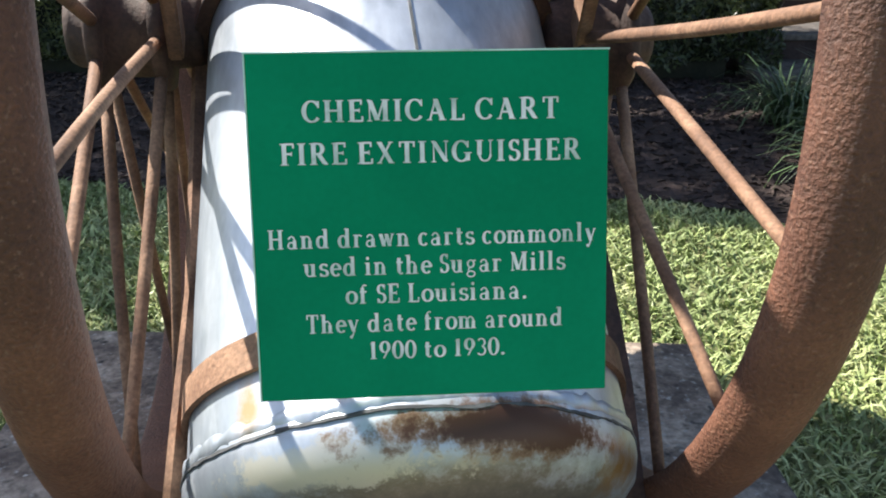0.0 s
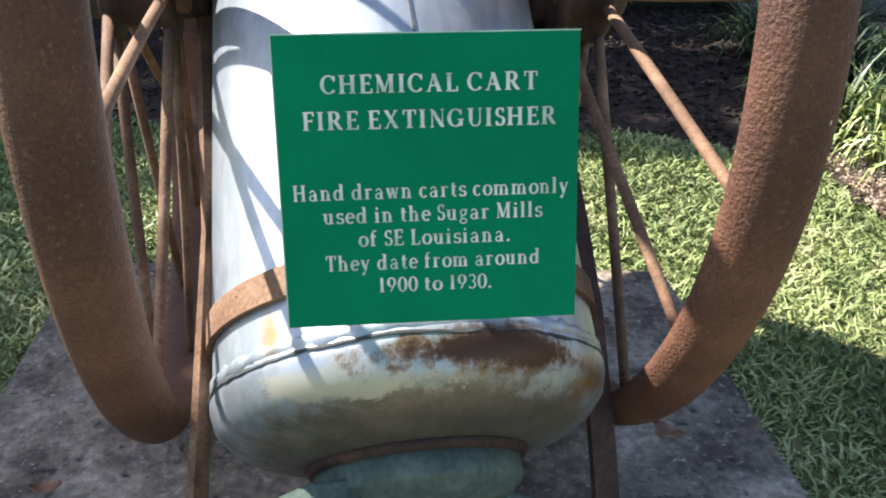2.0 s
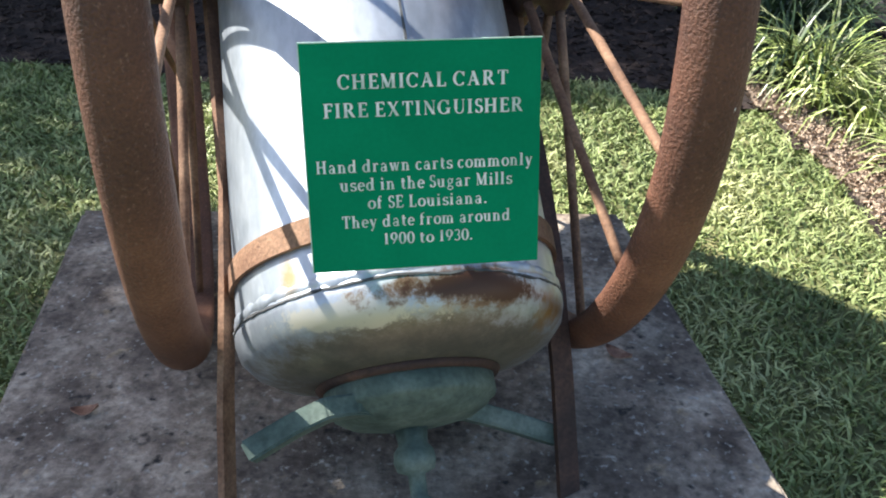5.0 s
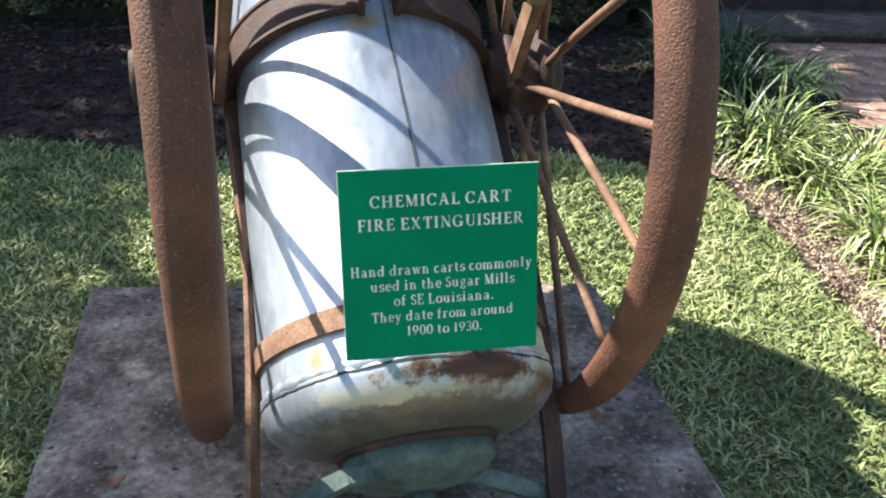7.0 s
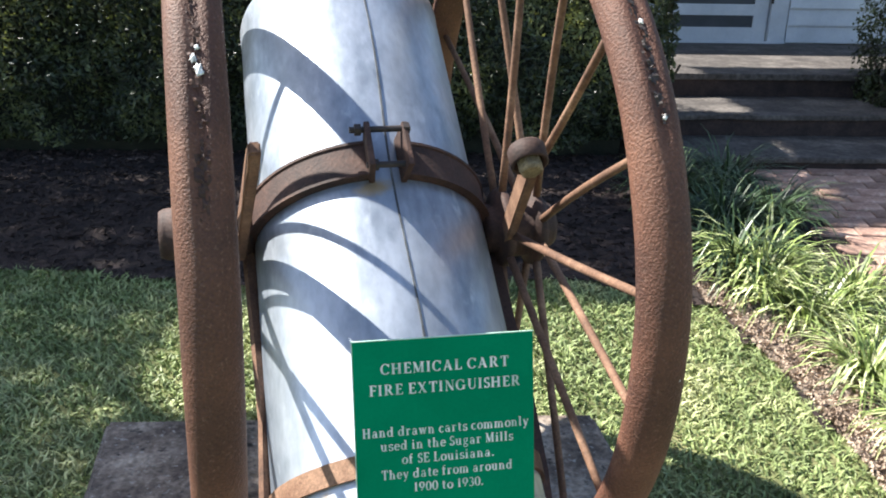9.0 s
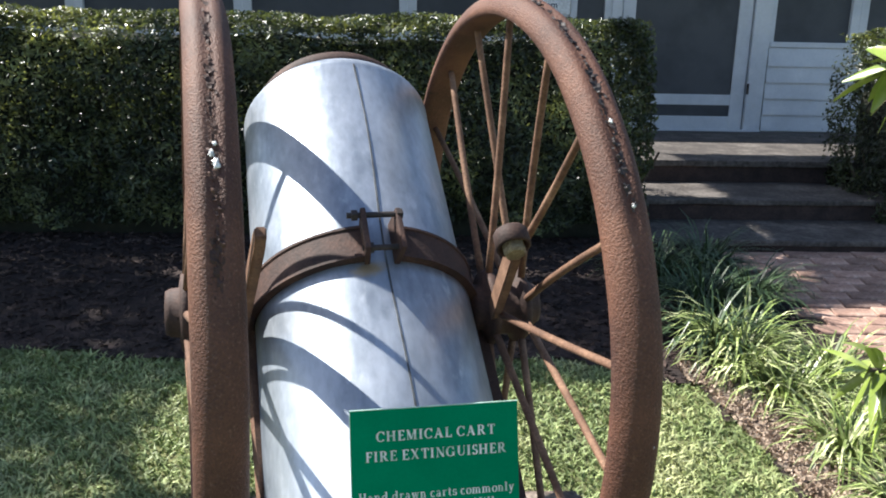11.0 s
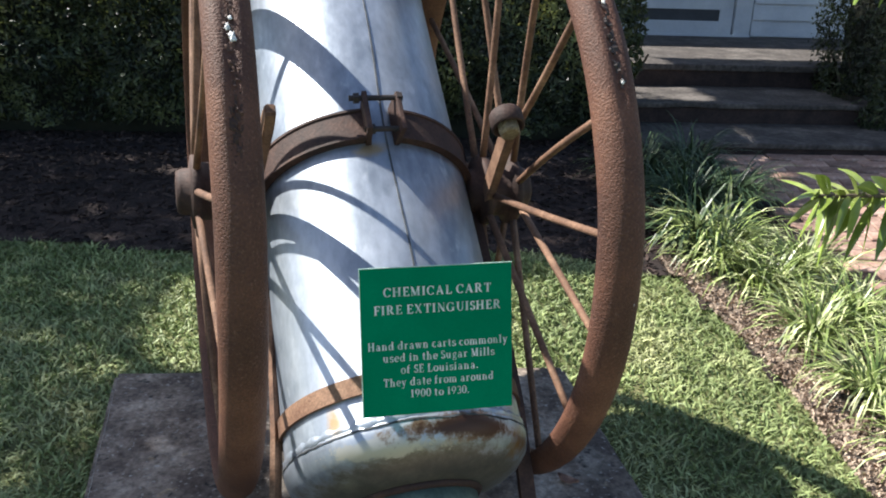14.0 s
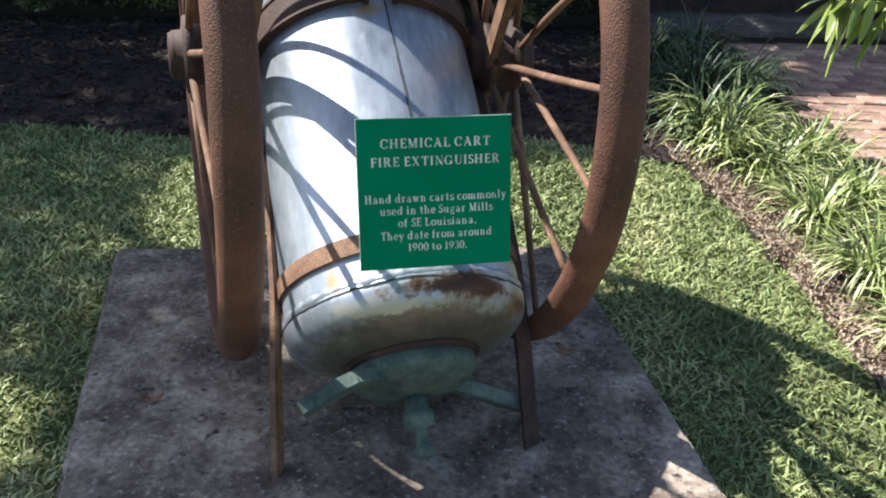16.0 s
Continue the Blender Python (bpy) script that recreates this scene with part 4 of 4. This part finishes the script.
pale = "arching clump of pale-edged strap leaves on mulch"
# clumps in the shaded part of the bed take the darkened leaf colour
dark = "clump of strap leaves, its green darkened for shade"
for at, n, L, mat, lab in (((1.55, 2.28), 190, 0.31, STRAP_LEAF, pale), ((1.60, 1.92), 190, 0.31, STRAP_LEAF, pale), ((1.62, 1.55), 190, 0.31, STRAP_LEAF, pale),
                           ((1.64, 1.20), 190, 0.31, STRAP_LEAF, pale), ((1.82, 2.05), 175, 0.33, STRAP_LEAF, pale), ((1.84, 1.62), 175, 0.33, STRAP_LEAF, pale),
                           ((1.27, 2.72), 240, 0.36, STRAP_LEAF_SHADED, dark), ((1.50, 2.62), 260, 0.38, STRAP_LEAF, pale), ((1.36, 3.08), 260, 0.40, STRAP_LEAF_SHADED, dark),
                           ((1.62, 3.20), 240, 0.38, STRAP_LEAF_SHADED, dark), ((1.55, 3.60), 240, 0.40, STRAP_LEAF_SHADED, dark), ((1.25, 3.50), 220, 0.38, STRAP_LEAF_SHADED, dark),
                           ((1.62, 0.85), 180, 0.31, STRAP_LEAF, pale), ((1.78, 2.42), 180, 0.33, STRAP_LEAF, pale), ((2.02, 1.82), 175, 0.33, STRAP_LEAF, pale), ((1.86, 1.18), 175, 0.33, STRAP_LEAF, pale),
                           ((1.45, 2.48), 170, 0.31, STRAP_LEAF, pale), ((3.30, 3.35), 220, 0.38, STRAP_LEAF_SHADED, dark), ((3.45, 3.70), 220, 0.38, STRAP_LEAF_SHADED, dark)):
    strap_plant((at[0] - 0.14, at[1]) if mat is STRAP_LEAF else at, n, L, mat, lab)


# ---- oleander branch reaching in ----
def shrub():
    base = Vector((1.15, -0.10, 0.08))
    root = thing("oleander_shrub", base, "tall shrub with long narrow yellow-green leaves", "shrub")
    for tip, n in ((Vector((0.318, 0.090, 1.500)), 50), (Vector((0.300, 0.035, 1.275)), 54)):
        mid = Vector((0.62, 0.02, tip.z + 0.01))
        bm = bmesh.new()
        elbow = Vector((0.98, -0.06, tip.z - 0.30))
        add_rod(bm, base + Vector((0, 0, -0.03)), elbow, 0.012, 0.008, 8)
        add_rod(bm, elbow, mid, 0.008, 0.0045, 8)
        add_rod(bm, mid, tip, 0.0045, 0.0018, 8)
        part("branch", bm, BARK, root)
        verts, faces = [], []
        for i in range(n):
            k = i / n
            p = tip + (mid - tip) * (k ** 1.3) * 0.42
            a = i * 2.4
            d = Vector((-0.85 + 0.6 * rng.uniform(), 0.9 * math.cos(a), 1.0 * math.sin(a) - 0.25)).normalized()
            L = 0.044 * rng.uniform(0.65, 1.2)
            w = 0.0052 * rng.uniform(0.75, 1.2)
            side = d.cross(Vector((rng.normal(), rng.normal(), rng.normal()))).normalized()
            nrm = d.cross(side)
            k0 = len(verts)
            for j in range(6):
                t = j / 5
                ww = w * math.sin(math.pi * (0.08 + 0.90 * t)) ** 0.7
                c = p + d * L * t - Vector((0, 0, 1)) * 0.35 * L * t * t
                verts += [tuple(c - side * ww + nrm * ww * 0.35), tuple(c), tuple(c + side * ww + nrm * ww * 0.35)]
            for j in range(5):
                q = k0 + 3 * j
                faces += [(q, q + 1, q + 4, q + 3), (q + 1, q + 2, q + 5, q + 4)]
        ob = quads_object("leaves", verts, faces, BRANCH_LEAF, True)
        ob.parent = root
    for o in root.children:
        o.matrix_parent_inverse = root.matrix_world.inverted()


shrub()

# ---- steps and porch ----
WALL_Y = 7.22
FLOOR_Z = 0.708
for name, y0, y1, z0, z1, x0, x1 in (("step_1", 3.984, 4.537, 0.20, 0.416, 1.25, 3.30), ("step_2", 4.537, 5.197, 0.20, 0.549, 1.25, 3.40)):
    bm = box((x0, y0 - 0.02, z1 - 0.035), (x1, y1, z1), bevel=0.010)
    bmesh.ops.subdivide_edges(bm, edges=[e for e in bm.edges if e.calc_length() > 0.5], cuts=20, use_grid_fill=True)
    for v in bm.verts:
        v.co += 0.006 * noise.noise_vector(v.co * 5)
    tread = tagged(link_mesh(name, bm, STEP_STONE), "worn grey concrete step on a dark riser", "step", kind="structure")
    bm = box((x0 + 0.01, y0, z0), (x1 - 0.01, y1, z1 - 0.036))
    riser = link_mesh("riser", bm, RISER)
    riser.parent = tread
bm = box((1.0, 5.177, FLOOR_Z - 0.045), (5.2, WALL_Y + 0.1, FLOOR_Z), bevel=0.010)
landing = tagged(link_mesh("landing", bm, STEP_STONE), "grey concrete landing before the porch door", "landing", kind="structure")
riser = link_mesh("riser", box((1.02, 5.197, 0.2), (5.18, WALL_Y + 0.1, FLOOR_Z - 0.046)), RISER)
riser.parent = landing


def clapboards(x0, x1, z0, z1, y, parent, n):
    """Lapped boards, each its own piece."""
    h = (z1 - z0) / n
    for i in range(n):
        bm = bmesh.new()
        a, b = z0 + i * h - 0.012, z0 + (i + 1) * h
        prof = [(y, a), (y - 0.030, a), (y - 0.008, b), (y, b)]
        ends = [[bm.verts.new((x, yy, zz)) for yy, zz in prof] for x in (x0, x1)]
        for k in range(4):
            bm.faces.new((ends[0][k], ends[0][(k + 1) % 4], ends[1][(k + 1) % 4], ends[1][k]))
        bm.faces.new(ends[0][::-1])
        bm.faces.new(ends[1])
        ob = link_mesh("clapboard", bm, WHITE_PAINT)
        ob.parent = parent


DOOR_L, DOOR_R = 1.93, 3.29
wall = link_mesh("wall_porch", box((-6.0, WALL_Y, 0.25), (DOOR_L - 0.1, WALL_Y + 0.10, 1.50)), WHITE_PAINT)
tagged(wall, "white clapboard knee wall of a screened porch", "wall", kind="structure")
wall_b = tagged(link_mesh("wall_porch_b", box((DOOR_R + 0.06, WALL_Y, 0.25), (7.0, WALL_Y + 0.10, 1.50)), WHITE_PAINT), "white clapboard knee wall of a screened porch", "wall", kind="structure")
clapboards(-5.98, DOOR_L - 0.12, 0.70, 1.49, WALL_Y - 0.002, wall, 5)
clapboards(DOOR_R + 0.062, 6.98, 0.73, 1.49, WALL_Y - 0.002, wall_b, 5)
PORCH_TOP = 2.85
for i, (x0, x1) in enumerate(((-5.9, -4.6), (-4.5, -3.1), (-3.0, -1.6), (-1.5, -0.1), (0.0, 1.40), (1.48, 1.80), (3.36, 4.14), (4.24, 5.5), (5.6, 6.9))):
    bm = bmesh.new()
    for lo_, hi_ in (((x0, WALL_Y - 0.02, 1.50), (x1, WALL_Y + 0.09, 1.55)), ((x0, WALL_Y, PORCH_TOP - 0.1), (x1, WALL_Y + 0.09, PORCH_TOP)),
                     ((x0 - 0.05, WALL_Y - 0.01, 1.50), (x0 + 0.03, WALL_Y + 0.09, PORCH_TOP)), ((x1 - 0.03, WALL_Y - 0.01, 1.50), (x1 + 0.05, WALL_Y + 0.09, PORCH_TOP))):
        add_box(bm, lo_, hi_, bevel=0.004, seg=1)
    win = tagged(link_mesh("window_%d" % (i + 1), bm, WHITE_PAINT), "white framed porch screen with a dark interior", "window", kind="structure")
    pane = link_mesh("screen_pane", box((x0 + 0.02, WALL_Y + 0.03, 1.54), (x1 - 0.02, WALL_Y + 0.04, PORCH_TOP - 0.09)), SCREEN)
    pane.parent = win
# door frame and screen door
bm = bmesh.new()
add_box(bm, (DOOR_L - 0.10, WALL_Y - 0.03, FLOOR_Z), (DOOR_L, WALL_Y + 0.10, PORCH_TOP), bevel=0.005, seg=1)
add_box(bm, (DOOR_R - 0.11, WALL_Y - 0.03, FLOOR_Z), (DOOR_R + 0.05, WALL_Y + 0.10, PORCH_TOP), bevel=0.005, seg=1)
add_box(bm, (DOOR_L, WALL_Y - 0.03, PORCH_TOP - 0.12), (DOOR_R - 0.11, WALL_Y + 0.10, PORCH_TOP), bevel=0.005, seg=1)
add_box(bm, (DOOR_L - 0.10, WALL_Y - 0.05, FLOOR_Z - 0.02), (DOOR_R + 0.05, WALL_Y - 0.031, FLOOR_Z + 0.02), bevel=0.004, seg=1)
tagged(link_mesh("trim", bm, WHITE_PAINT), "white painted door casing", "door frame", kind="structure")
bm = bmesh.new()
dl, dr = DOOR_L + 0.012, DOOR_R - 0.122
for lo_, hi_ in (((dl, WALL_Y, FLOOR_Z + 0.012), (dl + 0.12, WALL_Y + 0.04, 2.70)), ((dr - 0.13, WALL_Y, FLOOR_Z + 0.012), (dr, WALL_Y + 0.04, 2.70)),
                 ((dl + 0.12, WALL_Y, FLOOR_Z + 0.012), (dr - 0.13, WALL_Y + 0.04, 0.845)), ((dl + 0.12, WALL_Y, 0.950), (dr - 0.13, WALL_Y + 0.04, 1.05)),
                 ((dl + 0.12, WALL_Y, 1.93), (dr - 0.13, WALL_Y + 0.04, 2.02))):
    add_box(bm, lo_, hi_, bevel=0.003, seg=1)
door = tagged(link_mesh("door_1", bm, WHITE_PAINT), "closed white framed screen door with dark screens", "door", kind="structure")
for z0, z1 in ((0.845, 0.95), (1.05, 1.93), (2.02, 2.70)):
    ob = link_mesh("screen_pane", box((dl + 0.12, WALL_Y + 0.015, z0), (dr - 0.13, WALL_Y + 0.022, z1)), SCREEN)
    ob.parent = door
ob = link_mesh("hinge", box((dr + 0.004, WALL_Y - 0.036, 1.06), (dr + 0.026, WALL_Y - 0.020, 1.16), bevel=0.003), BLACK_IRON)
ob.parent = door
# paper notice on the porch screen
notice = thing("paper_notice", (1.08, WALL_Y - 0.03, 1.95), "white paper notice with opening hours on the porch front", "notice")
ob = link_mesh("sheet", box((0.74, WALL_Y - 0.027, 1.76), (1.44, WALL_Y - 0.022, 2.25)), PAPER)
ob.parent, ob.matrix_parent_inverse = notice, notice.matrix_world.inverted()
for words, width, at in (("9 am", 0.17, 0.945), ("-", 0.035, 1.095), ("5 pm", 0.17, 1.235)):
    me = text_mesh(words, width, 0.06)
    me.materials.append(INK)
    ob = new("lettering", me)
    ob.parent = notice
    ob.matrix_parent_inverse = notice.matrix_world.inverted()
    ob.matrix_basis = Matrix.Translation((at, WALL_Y - 0.029, 1.84)) @ Matrix.Rotation(math.pi / 2, 4, "X")
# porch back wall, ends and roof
tagged(link_mesh("wall_back", box((-6.0, 9.6, 0.25), (7.0, 9.7, 3.0)), PORCH_DARK), "inner wall of the porch in a grey darkened for shade", "wall", kind="structure")
tagged(link_mesh("wall_left", box((-6.1, WALL_Y, 0.25), (-6.0, 9.7, 3.0)), WHITE_PAINT), "white end wall of the porch", "wall", kind="structure")
tagged(link_mesh("wall_right", box((7.0, WALL_Y, 0.25), (7.1, 9.7, 3.0)), WHITE_PAINT), "white end wall of the porch", "wall", kind="structure")
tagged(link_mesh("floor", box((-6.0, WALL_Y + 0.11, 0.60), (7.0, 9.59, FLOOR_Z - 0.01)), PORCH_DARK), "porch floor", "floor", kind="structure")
tagged(link_mesh("ceiling", box((-6.2, WALL_Y - 0.15, PORCH_TOP + 0.002), (7.2, 9.8, PORCH_TOP + 0.12)), WHITE_PAINT), "white porch ceiling and eave", "ceiling", kind="structure")


# ---- unseen tree beside the lawn, added for its shade ----
def shade_tree():
    base = Vector((-7.6, 3.6, ground_z(-7.6, 3.6) - 0.05))
    root = thing("shade_tree", base, "unseen tree added to shade the lawn, bed, plinth and steps", "tree")
    fork = base + Vector((0.3, 0.2, 2.6))
    part("trunk", add_rod(bmesh.new(), base, fork, 0.34, 0.24, 16, 0.08), BARK, root)
    for end in ((-6.0, 2.6, 4.6), (-5.2, 3.8, 5.0), (-4.4, 4.6, 5.3), (-2.2, 5.4, 5.4), (-5.2, 1.8, 4.6)):
        part("limb", add_rod(bmesh.new(), fork, end, 0.17, 0.04, 10, 0.15), BARK, root)

    # areas to be shaded; leaves are set sunward of each one
    zones = ((-4.2, 0.95, 2.44, 3.54, 4900, 0.0), (0.9, 1.65, 2.75, 3.50, 440, 0.0), (1.65, 2.7, 3.16, 3.50, 560, 0.0), (2.3, 2.75, 3.40, 4.05, 620, 0.0), (2.38, 2.75, 4.05, 5.3, 800, 0.0), (2.6, 3.9, 3.16, 5.3, 4200, 0.0), (-3.6, -0.95, -0.3, 2.70, 3900, 0.08), (-1.0, -0.36, -0.2, 1.75, 2200, 0.0), (-0.4, -0.10, 0.0, 0.92, 1100, 0.0))
    spots = []
    for x0, x1, y0, y1, n, gap in zones:
        made = 0
        while made < n:
            x, y = rng.uniform(x0, x1), rng.uniform(y0, y1)
            if noise.noise(Vector((x * 1.6, y * 1.6, 5.0))) > 0.30 - gap and gap:
                continue
            made += 1
            h = 4.4 + 1.1 * rng.uniform()
            g = Vector((x, y, 0.2))
            spots.append(g + SUN_DIR * ((h - 0.2) / SUN_DIR.z))
    # more leaves above the steps, to cut the sky light there
    for x0, x1, y0, y1, z0, z1, n in ((1.3, 4.2, 4.2, 7.0, 4.2, 5.6, 3000),):
        for _ in range(n):
            spots.append(Vector((rng.uniform(x0, x1), rng.uniform(y0, y1), rng.uniform(z0, z1))))
    it = iter(spots)

    def place():
        return np.array(next(it)), np.array((0.0, 0.0, 1.0))

    leaves = leaf_cloud(len(spots), place, 0.17, HEDGE_LEAF, "leaves")
    leaves.parent = root
    for o in root.children:
        o.matrix_parent_inverse = root.matrix_world.inverted()


shade_tree()

# ---- tyre remnants and droppings on the rims ----
def rim_arc(wheel, a0, a1, name, label, mat):
    """Crumbs of an old tyre left in the channel, in broken runs."""
    bm = bmesh.new()
    n, across = 260, 5
    grid = []
    for i in range(n + 1):
        a = a0 + (a1 - a0) * i / n
        drift = 0.003 * noise.noise(Vector((a * 7, 0, 3)))
        row = []
        for k in range(across + 1):
            z = (k / across - 0.5) * 0.021 + drift
            h = 0.0045 * noise.noise(Vector((a * 120, z * 260, 1))) + 0.003 * noise.noise(Vector((a * 30, z * 90, 6)))
            row.append(bm.verts.new(((0.6768 + h) * math.cos(a), (0.6768 + h) * math.sin(a), z)))
        grid.append(row)
    for i in range(n):
        a = a0 + (a1 - a0) * i / n
        for k in range(across):
            edge = abs(k - 2) * 0.16
            if noise.noise(Vector((a * 38, k * 0.9, 2))) + 0.5 * noise.noise(Vector((a * 9, 0, 8))) > -0.12 + edge:
                bm.faces.new((grid[i][k], grid[i][k + 1], grid[i + 1][k + 1], grid[i + 1][k]))
    bmesh.ops.delete(bm, geom=[v for v in bm.verts if not v.link_faces], context="VERTS")
    tagged(cart_part(name, bm, mat, label, False, wheel, wheel.matrix_world), kind="stuff")


def dropping(wheel, phi, z, size):
    a = radians(phi + 90)
    bm = bmesh.new()
    bmesh.ops.create_icosphere(bm, subdivisions=3, radius=1)
    for v in bm.verts:
        k = 1 + 1.1 * noise.noise(v.co * 2.2 + Vector((phi, 0, 0))) + 0.5 * noise.noise(v.co * 6 + Vector((0, phi, 0)))
        v.co = Vector((v.co.x * 0.0016, v.co.y * size * 1.5, v.co.z * size)) * k
        v.co = Matrix.Rotation(a, 3, "Z") @ (v.co + Vector((0.6775, 0, z)))
    cart_part("white_spot", bm, PAINT_SPOT, "white bird dropping", True, wheel, wheel.matrix_world)


rim_arc(wheel_r, radians(80 + 90), radians(151 + 90), "tyre_remnant", "black crumbling tyre remnant in the rim groove", BLACK_IRON)
rim_arc(wheel_l, radians(60 + 90), radians(162 + 90), "tyre_remnant", "black crumbling tyre remnant in the rim groove", RUST_DARK)
for w, phi, z, size in ((wheel_r, 149.6, 0.004, 0.0025), (wheel_r, 137, 0.002, 0.0025), (wheel_r, 181.5, 0.016, 0.0016),
                        (wheel_l, 143.4, 0.003, 0.0048), (wheel_l, 142.0, -0.003, 0.0036), (wheel_l, 140.6, 0.002, 0.0025)):
    dropping(w, phi, z, size)

# ---- brick path ----
bed = sheet("brick_path", [1.6 + 0.1 * i for i in range(24)], [0.8 + 0.1 * i for i in range(33)], 0.010, MULCH, in_path)
tagged(bed, "old red brick garden path laid in running rows", "path", kind="structure")
bm = box((-0.097, -0.046, -0.02), (0.097, 0.046, 0.012), bevel=0.005, seg=1)
brick_mesh = bpy.data.meshes.new("brick")
bm.to_mesh(brick_mesh)
bm.free()
brick_mesh.materials.append(BRICK)
for j in range(30):
    y = 3.92 - j * 0.1005
    for i in range(9):
        x = 1.84 + 0.10 * (3.9 - y) + (i + 0.5 * (j % 2)) * 0.202
        if not in_path(x - 0.08, y) or not in_path(x + 0.08, y):
            continue
        ob = new("brick", brick_mesh)
        ob.parent = bed
        ob.matrix_basis = Matrix.Translation((x, y, ground_z(x, y) + 0.012 + rng.uniform(-0.004, 0.004))) @ Euler((0.088 + rng.uniform(-0.02, 0.02), rng.uniform(-0.02, 0.02), -0.1 + rng.uniform(-0.03, 0.03))).to_matrix().to_4x4()
